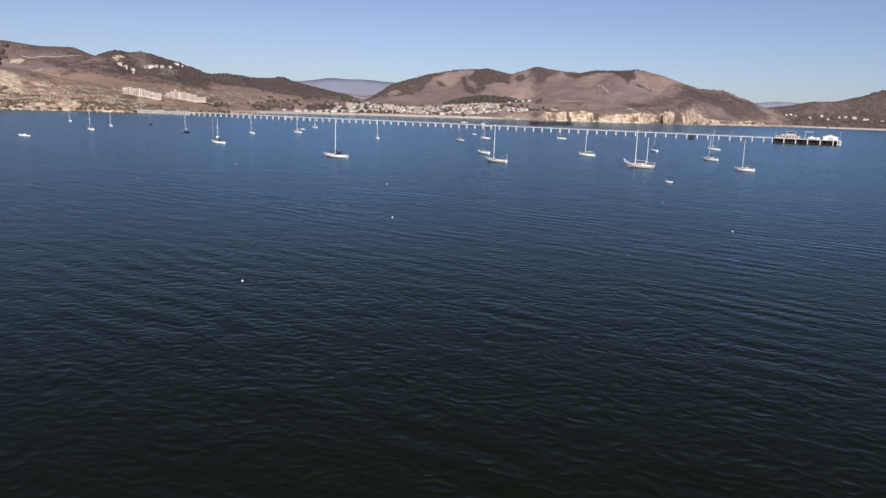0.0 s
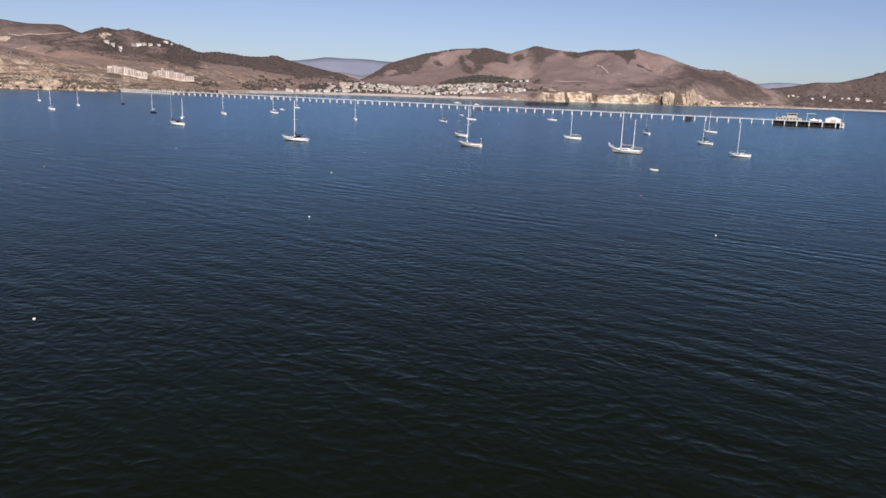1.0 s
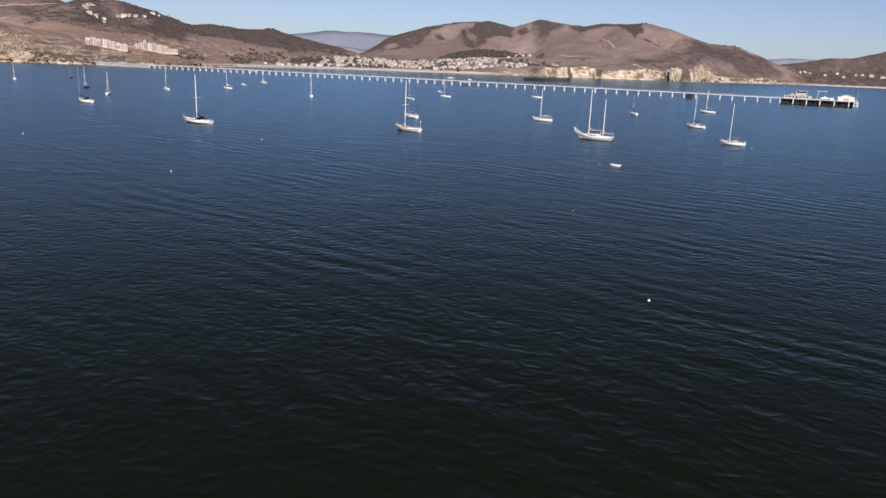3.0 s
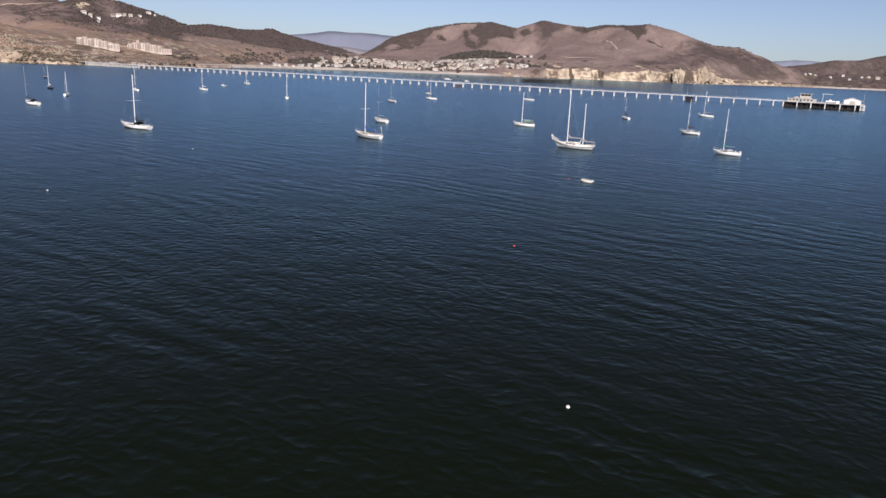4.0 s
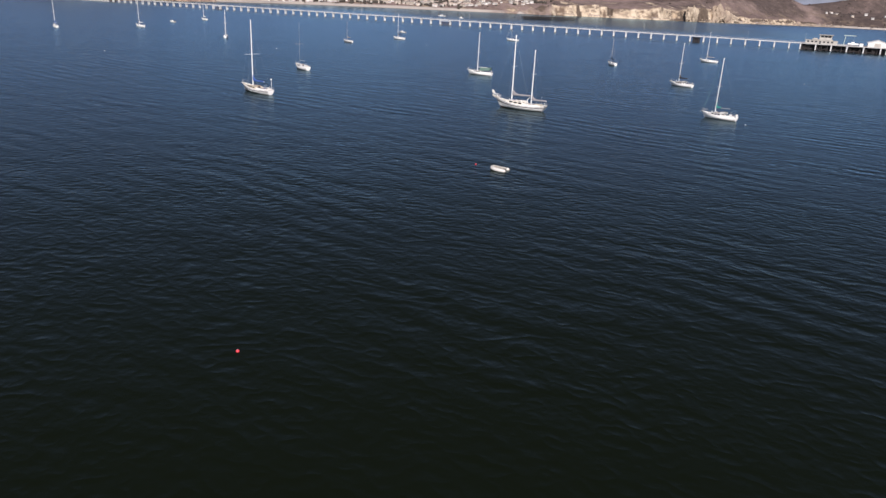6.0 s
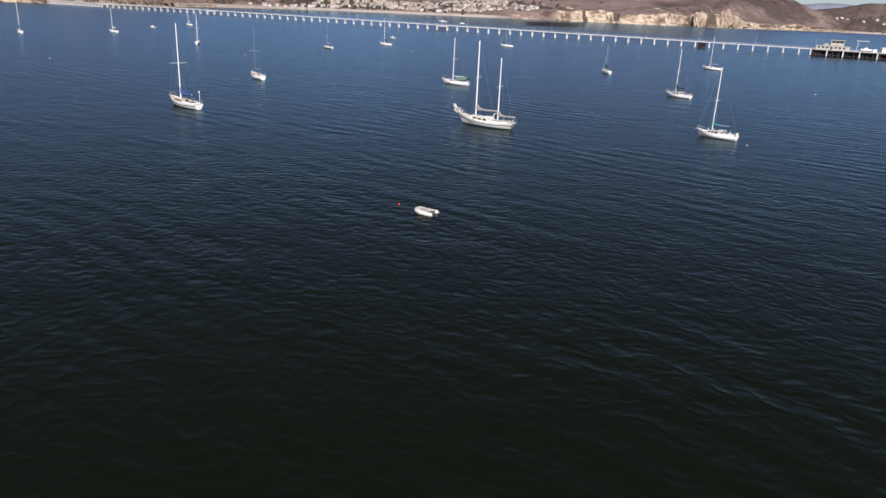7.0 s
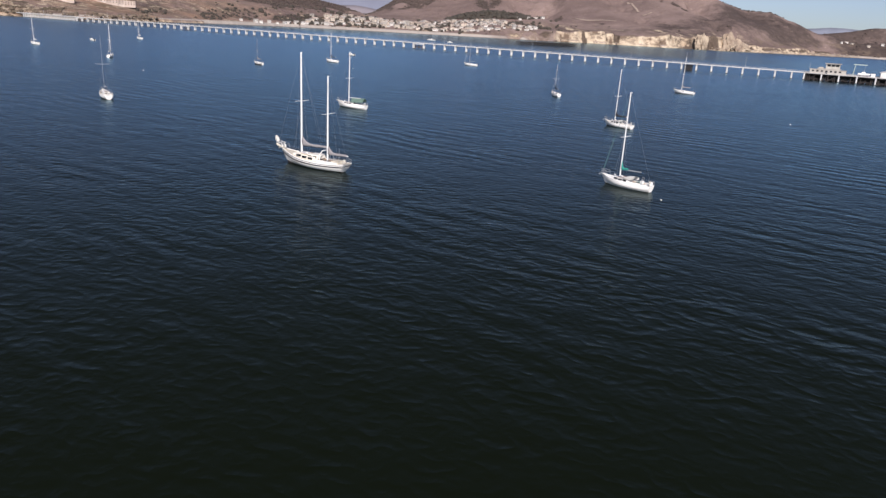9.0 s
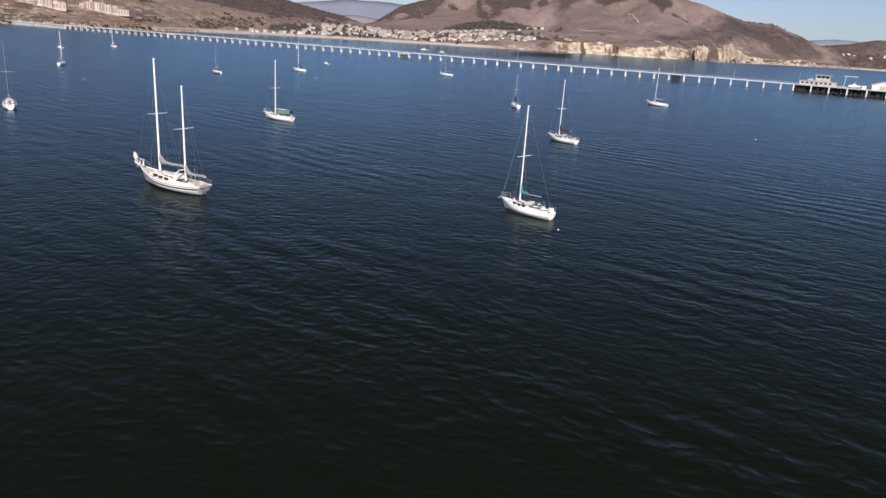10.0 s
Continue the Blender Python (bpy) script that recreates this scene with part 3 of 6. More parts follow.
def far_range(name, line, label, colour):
    """A distant mountain range, one long slab with a crest; its haze is painted into the colour."""
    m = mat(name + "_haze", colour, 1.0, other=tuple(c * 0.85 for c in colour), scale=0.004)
    bm = bmesh.new()
    xs = np.linspace(line[0][0], line[-1][0], 90)
    ys = np.interp(xs, [p[0] for p in line], [p[1] for p in line])
    zs = np.interp(xs, [p[0] for p in line], [p[2] for p in line]) + 16 * fbm(xs, ys * 0, 160, 4, 5)
    rows = []
    for f, back in ((0.0, -260), (0.45, -120), (0.8, -40), (1.0, 0), (0.0, 130)):
        rows.append([bm.verts.new((x, y + back * 0.5 + (70 if 0 < f < 1 else 30) * float(fbm(np.array([x]), np.array([f * 260]), 150, 3, 8)[0]), z * f - (5 if f == 0 else 0))) for x, y, z in zip(xs, ys, zs)])
    for r0, r1 in zip(rows, rows[1:]):
        for i in range(len(xs) - 1):
            bm.faces.new((r0[i], r0[i + 1], r1[i + 1], r1[i]))
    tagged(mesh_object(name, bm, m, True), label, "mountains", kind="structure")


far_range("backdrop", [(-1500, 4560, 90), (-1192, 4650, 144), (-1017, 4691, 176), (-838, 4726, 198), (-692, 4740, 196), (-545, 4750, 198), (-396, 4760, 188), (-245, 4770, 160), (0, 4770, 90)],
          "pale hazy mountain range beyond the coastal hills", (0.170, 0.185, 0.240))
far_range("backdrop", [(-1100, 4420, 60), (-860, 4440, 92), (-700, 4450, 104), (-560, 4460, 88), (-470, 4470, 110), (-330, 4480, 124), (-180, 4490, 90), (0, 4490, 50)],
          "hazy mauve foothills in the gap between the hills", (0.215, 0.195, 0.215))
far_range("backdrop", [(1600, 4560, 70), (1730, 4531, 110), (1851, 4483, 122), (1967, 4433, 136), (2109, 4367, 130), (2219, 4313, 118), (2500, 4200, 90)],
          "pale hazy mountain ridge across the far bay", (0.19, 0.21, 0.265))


# ---- vegetation and rocks as stuff ----
def clump_shapes(count, rough, seed, detail=2):
    rng = np.random.default_rng(seed)
    out = []
    for _ in range(count):
        bm = bmesh.new()
        bmesh.ops.create_icosphere(bm, subdivisions=detail, radius=1.0)
        co = np.array([v.co[:] for v in bm.verts])
        fs = np.array([[v.index for v in f.verts] for f in bm.faces])
        bm.free()
        k = rng.uniform(-3, 3, (4, 3))
        bump = sum(np.sin(co @ k[i] * (2 + i) + i) for i in range(4)) * 0.12 + rng.normal(0, rough, len(co))
        out.append((co * (1 + bump)[:, None], fs))
    return out


def scatter(name, places, sizes, squash, shapes, material, label, category, seed):
    """Many irregular clumps joined into one mesh."""
    rng = np.random.default_rng(seed)
    verts, faces, at = [], [], 0
    for (x, y, z), s in zip(places, sizes):
        co, fs = shapes[rng.integers(len(shapes))]
        a = rng.uniform(0, math.tau)
        r = np.array([[math.cos(a), -math.sin(a), 0], [math.sin(a), math.cos(a), 0], [0, 0, 1]])
        p = (co @ r.T) * np.array([s * rng.uniform(0.8, 1.3), s * rng.uniform(0.8, 1.3), s * squash]) + (x, y, z + s * squash * 0.45)
        verts.append(p)
        faces.append(fs + at)
        at += len(co)
    me = array_mesh(name, np.concatenate(verts), np.concatenate(faces), [material])
    return tagged(new(name, me), label, category, kind="stuff")


def wood_places(count, region, density, seed, lo, hi):
    """Places drawn where the density function is high."""
    rng = np.random.default_rng(seed)
    x0, x1, y0, y1 = region
    n = count * 14
    x, y = rng.uniform(x0, x1, n), rng.uniform(y0, y1, n)
    z = height(x, y)
    keep = (rng.uniform(0, 1, n) < density(x, y, z)) & (z > 2.5)
    x, y, z = x[keep][:count], y[keep][:count], z[keep][:count]
    return np.stack([x, y, z], -1), rng.uniform(lo, hi, len(x))


SHAPES = clump_shapes(8, 0.10, 4)
SMALL = clump_shapes(8, 0.16, 5, 1)


def near_line(x, y, line, width):
    d, _, _ = along(x, y, [(a, b, 0) for a, b in line])
    return np.exp(-(d / width) ** 2)


# Dark oak and chaparral cover, hill by hill, and one spur's shaded flank (plan outlines).
LEFT_HILL = [(-905, 1660), (-846, 1567), (-728, 1521), (-675, 1525), (-640, 1572), (-584, 1560), (-560, 1640), (-620, 1800), (-690, 1920), (-790, 1815), (-866, 1710)]
FAR_LEFT = [(-1230, 1900), (-1180, 1890), (-1052, 1912), (-955, 1640), (-900, 1660), (-870, 1700), (-950, 1850), (-1080, 1975), (-1170, 1925)]
MID_RIDGE = [(-930, 2180), (-600, 2300), (-480, 2480), (-420, 2640), (-380, 2776), (-440, 2810), (-560, 2740), (-660, 2640), (-800, 2470), (-930, 2300)]
WEST_FLANK = [(-420, 3180), (-300, 3090), (-261, 3168), (-171, 3246), (-147, 3128), (-134, 3224), (-104, 3272), (1, 3295), (63, 3352), (-119, 3355), (-420, 3300)]
VALLEY = [(83, 3334), (72, 3206), (98, 2992), (128, 3038), (155, 3132), (235, 3223), (267, 3337), (207, 3359), (146, 3366)]
FRONT_RIDGE = [(-640, 1745), (-585, 1840), (-529, 1905), (-490, 1925), (-445, 1995), (-404, 1975), (-395, 2070), (-330, 2200), (-300, 2290), (-420, 2210), (-560, 2050), (-700, 1850)]
GROVE = [(32, 3279), (25, 3172), (46, 3011), (78, 2968), (61, 3130), (52, 3236)]
SPOTS = [(-205, 3160, 30), (-235, 3080, 24), (345, 2935, 16), (300, 3290, 24), (-60, 3200, 22), (760, 2960, 14), (790, 2930, 12), (440, 2640, 11), (470, 2700, 10), (900, 2750, 10)]
KNOLL = [(-30, 2500), (60, 2480), (150, 2490), (250, 2480), (262, 2545), (130, 2575), (0, 2565)]
# left flank of the spur, its shade painted through the ground colour
SPUR_SHADE = [(338, 3366), (383, 3372), (478, 3336), (441, 3272), (390, 3124), (351, 3069), (355, 3164)]
CREST = [(504, 3300), (604, 3270), (727, 3210), (791, 3180), (755, 3054), (714, 2973), (699, 3080), (680, 3180), (600, 3235), (514, 3270)]
EAST_FOOT = [(639, 2795), (696, 2714), (759, 2796), (905, 3002), (1007, 3140), (1092, 3125), (1180, 3106), (1300, 3060), (1260, 2956), (940, 2735), (772, 2606), (645, 2591)]
TOWN_EDGE = [(-375, 1850), (-371, 1921), (-323, 2002), (-248, 2061), (-240, 2010), (-330, 1870)]
FOOT_LEFT = [(-560, 1622), (-544, 1684), (-486, 1533), (-488, 1444)]
FOOT_MID = [(-483, 1665), (-459, 1833), (-431, 1889), (-402, 1761), (-441, 1571)]


def patch(x, y, outline, soft, rough, seed):
    """1 inside a plan outline, 0 outside, with a ragged edge."""
    inside, best = np.zeros(x.shape, bool), np.full(x.shape, 1e9)
    for a, b in zip(outline, outline[1:] + outline[:1]):
        dx, dy = b[0] - a[0], b[1] - a[1]
        t = np.clip(((x - a[0]) * dx + (y - a[1]) * dy) / (dx * dx + dy * dy), 0, 1)
        best = np.minimum(best, np.hypot(x - a[0] - t * dx, y - a[1] - t * dy))
        cross = (a[1] > y) != (b[1] > y)
        inside ^= cross & (x < a[0] + (y - a[1]) * dx / (dy if dy else 1e-9))
    d = np.where(inside, best, -best) + rough * 2 * fbm(x, y, 95, 4, seed)
    return step01(d, -soft, soft)


def left_woods(x, y, z):
    return np.maximum(patch(x, y, LEFT_HILL, 14, 55, 101), 0.25 * patch(x, y, FAR_LEFT, 14, 60, 103)) * (0.35 + 0.65 * step01(fbm(x, y, 70, 4, 105), -0.06, 0.04))


def mid_woods(x, y, z):
    return np.maximum(patch(x, y, MID_RIDGE, 14, 60, 131), patch(x, y, FRONT_RIDGE, 10, 62, 133))


def main_woods(x, y, z):
    spots = sum(np.exp(-(((x - a) ** 2 + 0.35 * (y - b) ** 2) / r ** 2) ** 2) for a, b, r in SPOTS)
    dark = np.maximum.reduce([patch(x, y, WEST_FLANK, 16, 70, 151), patch(x, y, VALLEY, 14, 40, 153), patch(x, y, GROVE, 8, 24, 155), patch(x, y, CREST, 10, 30, 157), np.clip(spots, 0, 1)])
    ridge = near_line(x, y, [(-300, 3300), (147, 3358), (379, 3372), (646, 3258), (805, 3185), (985, 3190), (1160, 3125), (1300, 3095)], 14) * step01(fbm(x, y, 70, 3, 231), -0.04, 0.04)
    return np.clip(np.maximum(dark, ridge * 0.8), 0, 1)


def low_woods(x, y, z):
    town = near_line(x, y, [(-300, 1900), (-100, 2080), (120, 2230)], 110)
    garden = (near_line(x, y, [(-655, 1348), (-600, 1370), (-562, 1388)], 9) + near_line(x, y, [(-605, 1440), (-560, 1464), (-510, 1486)], 10)) * 0.5 * step01(fbm(x, y, 26, 3, 241), -0.02, 0.05)
    dark = np.maximum.reduce([patch(x, y, KNOLL, 9, 20, 181), patch(x, y, TOWN_EDGE, 9, 30, 183), 0.3 * patch(x, y, FOOT_LEFT, 10, 40, 185), 0.3 * patch(x, y, FOOT_MID, 10, 40, 187)])
    return np.clip(garden + 1.5 * dark + town * 0.10 + 0.004 * step01(z, 8, 20), 0, 1)


def scrub_and_shade(x, y, z):
    """Low chaparral that darkens whole hillsides, with the shade painted on the spur's left flank."""
    blotch = step01(fbm(x, y, 160, 5, 221), -0.08, 0.06)
    far = patch(x, y, FAR_LEFT, 30, 70, 103) * (0.55 + 0.35 * blotch)
    crest = near_line(x, y, [(-1500, 1780), (-1257, 1960), (-1105, 2050), (-980, 2020)], 90) * 0.6
    spur_shade = 0.85 * patch(x, y, SPUR_SHADE, 26, 30, 171)
    east = (0.62 + 0.3 * blotch) * patch(x, y, EAST_FOOT, 50, 60, 173)
    terrace = near_line(x, y, [(330, 2330), (520, 2420), (700, 2500), (900, 2650), (1150, 2880)], 75) * (0.35 + 0.35 * blotch)
    across = step01(x, 1280, 1420) * (0.66 + 0.3 * blotch)
    return np.clip(np.maximum.reduce([far, crest, spur_shade, east, terrace, across]), 0, 1)


def right_woods(x, y, z):
    return np.clip(step01(fbm(x, y, 160, 4, 191), 0.0, 0.08) * 0.6, 0, 1)


terrain()
for count, region, dens, seed, lo, hi, what in (
        (1900, (-1200, -420, 1380, 2100), left_woods, 11, 1.1, 2.4, "dark oak and chaparral thickets on the hillside"),
        (2600, (-1050, -280, 1700, 2950), mid_woods, 12, 1.4, 3.2, "dark oak woods along the middle ridge"),
        (3000, (-520, 1300, 2750, 3450), main_woods, 13, 1.5, 3.6, "dark chaparral along the crest and gullies of the big hill"),
        (2000, (-520, 900, 1400, 2720), low_woods, 14, 1.6, 4.2, "dark trees among the houses and on the knoll")):
    pl, sz = wood_places(count, region, dens, seed, lo, hi)
    if seed == 14:
        sz = sz * np.where(patch(pl[:, 0], pl[:, 1], KNOLL, 9, 20, 181) > 0.3, 2.1, 1.0)
    scatter("woods", pl, sz, 0.45 if seed == 11 else 0.7, SHAPES if seed == 11 else SMALL, M_OAK if seed == 14 else M_LEAF, what, "trees", seed)


def town_trees(x, y, z):
    return near_line(x, y, [(-330, 1900), (-200, 2060), (-20, 2190), (140, 2330)], 120) * step01(fbm(x, y, 60, 3, 261), -0.04, 0.06) * step01(z, 6, 9)


pl, sz = wood_places(420, (-420, 300, 1820, 2520), town_trees, 16, 2.2, 5.2)
scatter("woods", pl, sz, 1.0, SHAPES, M_OAK, "dark garden trees between the houses of the town", "trees", 16)
pl, sz = wood_places(900, (1300, 2600, 2850, 3700), right_woods, 15, 2.5, 5.5)
scatter("woods", pl, sz, 0.7, SMALL, M_LEAF, "dark scrub on the hills across the far bay", "trees", 15)

ROCKS = clump_shapes(6, 0.18, 7)
rng = np.random.default_rng(21)
spots = []
for a, b in zip(COAST[2:8], COAST[3:9]):
    n = int(math.hypot(b[0] - a[0], b[1] - a[1]) / 1.6)
    for _ in range(n):
        t = rng.uniform()
        spots.append((a[0] + (b[0] - a[0]) * t + rng.normal(0, 9), a[1] + (b[1] - a[1]) * t + rng.normal(0, 9), rng.uniform(-0.6, 0.6)))
scatter("rocks", [(x, y, max(g, -0.4)) for (x, y, _), g in zip(spots, height([p[0] for p in spots], [p[1] for p in spots]))], rng.uniform(0.7, 3.0, len(spots)), 0.7, ROCKS, M_ROCK, "brown boulders and ledges along the rocky shore", "rocks", 22)
M_PALEROCK = mat("pale_rock", (0.40, 0.33, 0.24), 0.95, other=(0.24, 0.19, 0.14), scale=0.2, bump=0.2, bump_scale=1.0)
qx, qy = rng.uniform(-900, -440, 12000), rng.uniform(1060, 1380, 12000)
qz = height(qx, qy)
loose = fbm(qx, qy, 34, 4, 251)
keep = (qz > 2.5) & (qz < 50) & (loose > 0.035) & (qx < -535) & (qy < 1335)
spots = np.stack([qx, qy, qz - 0.3], -1)[keep][:1300]
scatter("rocks", spots, rng.uniform(0.5, 2.4, len(spots)), 0.55, clump_shapes(6, 0.2, 8, 1), M_PALEROCK, "pale sandstone outcrops scattered over the headland slope", "rocks", 23)
M_COYOTE = mat("olive_scrub", (0.085, 0.070, 0.046), 0.95, other=(0.12, 0.092, 0.062), scale=0.05, bump=0.4, bump_scale=0.8)
keep = (qz > 5) & (qz < 60) & (loose < -0.035) & (qx < -535) & (qy < 1335) & (fbm(qx, qy, 130, 3, 253) > -0.05)
spots = np.stack([qx, qy, qz - 0.2], -1)[keep][:900]
scatter("scrub", spots, rng.uniform(0.7, 2.4, len(spots)), 0.7, SMALL, M_COYOTE, "low olive scrub between the outcrops of the headland", "shrubs", 24)


# bare sandstone faces that stand out of the bluffs
def crag(x, y, w, d, h, turn, lean, seed, stone, taper):
    rng = np.random.default_rng(seed)
    bm = bmesh.new()
    bmesh.ops.create_icosphere(bm, subdivisions=4, radius=1.0)
    co = np.array([v.co[:] for v in bm.verts])
    sq = np.abs(co).max(1)[:, None]
    co = co * 0.7 + co / sq * 0.3
    k = rng.uniform(-2.6, 2.6, (9, 3)) * np.array([1, 1, 0.8])
    co = co * (1 + sum(np.sin(co @ k[i] * (1.5 + 1.2 * i) + i) * 0.13 / (1 + 0.45 * i) for i in range(9)))[:, None]
    top = np.clip(co[:, 2] * 0.5 + 0.5, 0, 1.2)
    narrow = 1 - taper * top
    ca, sa = math.cos(radians(turn)), math.sin(radians(turn))
    for v, p, t, nw in zip(bm.verts, co, top, narrow):
        a, b = p[0] * w / 2 * nw + lean * t * w, p[1] * d / 2 * nw
        v.co = (x + ca * a - sa * b, y + sa * a + ca * b, -2 + t * (h + 2))
    tagged(mesh_object("rock_face", bm, stone, False), "pale sandstone crag standing out of the sea bluffs", "rock", "sandstone crags of the bluffs", kind="structure")


crag(716, 2386, 34, 26, 43, 30, -0.04, 1, M_CLIFF, 0.08)
crag(832, 2498, 84, 44, 50, 42, -0.14, 3, M_CRAG, 0.56)
crag(858, 2520, 66, 40, 38, 42, -0.05, 6, M_CRAG, 0.6)
crag(882, 2538, 66, 36, 26, 42, 0.0, 4, M_CLIFF, 0.5)
rng = np.random.default_rng(41)
spots = []
for a, b in zip(COAST[18:22], COAST[19:23]):
    for _ in range(int(math.hypot(b[0] - a[0], b[1] - a[1]) / 1.3)):
        t = rng.uniform()
        spots.append((a[0] + (b[0] - a[0]) * t + rng.normal(0, 9), a[1] + (b[1] - a[1]) * t + rng.normal(4, 9)))
spots = [(px, py, max(float(pz), -0.3)) for (px, py), pz in zip(spots, height([p[0] for p in spots], [p[1] for p in spots])) if pz < 9]
scatter("rocks", spots, rng.uniform(0.9, 3.0, len(spots)), 0.7, ROCKS, M_CLIFF, "pale sandstone boulders at the foot of the low bluffs", "rocks", 42)


def draped_strip(name, line, width, material, label):
    """A track laid on the hillside."""
    bm = bmesh.new()
    pts = []
    for a, b in zip(line, line[1:]):
        k = max(2, int(math.hypot(b[0] - a[0], b[1] - a[1]) / 8))
        pts += [(a[0] + (b[0] - a[0]) * i / k, a[1] + (b[1] - a[1]) * i / k) for i in range(k)]
    rows = []
    for i, (x, y) in enumerate(pts):
        q, p = pts[min(i + 1, len(pts) - 1)], pts[max(i - 1, 0)]
        d = Vector((q[0] - p[0], q[1] - p[1], 0)).normalized()
        rows.append([(x - d.y * width / 2 * k, y + d.x * width / 2 * k) for k in (-1, 0, 1)])
    flat = np.array(rows).reshape(-1, 2)
    zs = (height(flat[:, 0], flat[:, 1]) + 0.9).reshape(-1, 3)
    rows = [[bm.verts.new((x, y, z)) for (x, y), z in zip(r, zr)] for r, zr in zip(rows, zs)]
    for r0, r1 in zip(rows, rows[1:]):
        for k in range(2):
            bm.faces.new((r0[k], r0[k + 1], r1[k + 1], r1[k]))
    tagged(mesh_object(name, bm, material, True), label, "road", kind="structure")


draped_strip("road", [(-1165, 1930), (-1137, 1935), (-1111, 1945), (-1095, 1966), (-1072, 1987), (-1060, 2008), (-1052, 2039)], 3.0, M_ROAD, "pale graded road across the left hill")
draped_strip("trim", [(-1186, 1909), (-1165, 1913), (-1143, 1909)], 15, M_PALEROCK, "bare cream bluff face on the far left hill")
rng = np.random.default_rng(61)
pts = [(-1215 + rng.normal(0, 7), 1905 + rng.normal(0, 14)) for _ in range(26)]
scatter("woods", [(x, y, float(z)) for (x, y), z in zip(pts, height([p[0] for p in pts], [p[1] for p in pts]))], rng.uniform(3.5, 6.5, 26), 0.95, SHAPES, M_LEAF, "dark oaks beside the cream bluff", "trees", 62)
draped_strip("road", [(605, 3060), (614, 3025), (616, 2960), (622, 2885)], 6, M_ROAD, "pale dirt track on the big hill")
draped_strip("road", [(629, 2852), (648, 2862), (668, 2876)], 9, M_ROAD, "pale dirt pad on the big hill")
draped_strip("road", [(392, 2838), (425, 2812), (470, 2775), (529, 2735)], 12, M_ROAD, "pale graded terrace at the foot of the big hill")


# ---- houses ----
def house_mesh_parts(parent, w, d, h, roof_h, wall, roof, hip=0.0, windows=3, tower=False):
    """Walls, a gabled or hipped roof with eaves, windows and a door, front towards -y."""
    bm = bmesh.new()
    box(bm, -w / 2, w / 2, -d / 2, d / 2, -5.0, h)
    part("wall", bm, wall, parent)
    bm = bmesh.new()
    e = 0.5
    lo = [bm.verts.new((x, y, h)) for x, y in ((-w / 2 - e, -d / 2 - e), (w / 2 + e, -d / 2 - e), (w / 2 + e, d / 2 + e), (-w / 2 - e, d / 2 + e))]
    up = [bm.verts.new((v.co.x, v.co.y, h + 0.25)) for v in lo]
    r = [bm.verts.new((-w / 2 - e + hip * w, 0, h + roof_h)), bm.verts.new((w / 2 + e - hip * w, 0, h + roof_h))]
    bm.faces.new(lo[::-1])
    for i in range(4):
        bm.faces.new((lo[i], lo[(i + 1) % 4], up[(i + 1) % 4], up[i]))
    bm.faces.new((up[0], up[1], r[1], r[0]))
    bm.faces.new((up[2], up[3], r[0], r[1]))
    bm.faces.new((up[1], up[2], r[1]))
    bm.faces.new((up[3], up[0], r[0]))
    part("roof", bm, roof, parent)
    storeys = 2 if h > 4.5 else 1
    for s in range(storeys):
        zc = 1.6 + 2.8 * s
        for i in range(windows):
            x = -w / 2 + w * (i + 0.5) / windows
            bm = bmesh.new()
            box(bm, x - 0.7, x + 0.7, -d / 2 - 0.06, -d / 2 + 0.1, zc - 0.6, zc + 0.7)
            part("window", bm, M_GLASS, parent)
    bm = bmesh.new()
    box(bm, w / 2 - 0.1, w / 2 + 0.06, -0.6, 0.6, 0.0, 2.1)
    part("door", bm, M_TEAK, parent)


VARIANTS = []
for w, d, h, rh, wall, roof, hip, nwin, label in (
        (10.5, 8, 5.6, 2.0, M_WALLW, M_SHINGLE, 0.0, 3, "white two-storey beach house with grey shingle gable roof"),
        (9, 8, 5.4, 1.8, M_WALLC, M_TILE, 0.22, 3, "tan two-storey house with terracotta hipped roof"),
        (12, 8, 3.3, 1.8, M_WALLW, M_TILE, 0.2, 4, "low white house with terracotta roof"),
        (9, 8, 5.6, 1.2, M_WALLG, M_METALROOF, 0.0, 3, "grey house with pale low-pitched roof"),
        (13, 9, 6.0, 1.8, M_WALLC, M_SHINGLE, 0.2, 4, "tan apartment house with grey hipped roof"),
        (8, 7, 3.1, 1.6, M_WALLW, M_METALROOF, 0.0, 2, "small white cottage with pale roof")):
    base = thing("house", pose(0, 0, 0), label, "house", "houses of the beach town")
    house_mesh_parts(base, w, d, h, rh, wall, roof, hip, nwin)
    VARIANTS.append(base)

rng = random.Random(31)
placed, used = [], set()


def put_house(x, y, turn, kind=None):
    if (kind is None and rng.random() < 0.12) or any((x - a) ** 2 + (y - b) ** 2 < 11.0 ** 2 for a, b in placed):
        return
    z = ground_z(x, y)
    if z < 2:
        return
    placed.append((x, y))
    k = rng.randrange(len(VARIANTS)) if kind is None else kind
    m = pose(x, y, z + 0.3, 0, 0, turn) @ Matrix.Scale(rng.uniform(0.78, 1.22), 4)
    if k not in used:
        used.add(k)
        VARIANTS[k].matrix_basis = m
    else:
        copy_thing(VARIANTS[k], m)


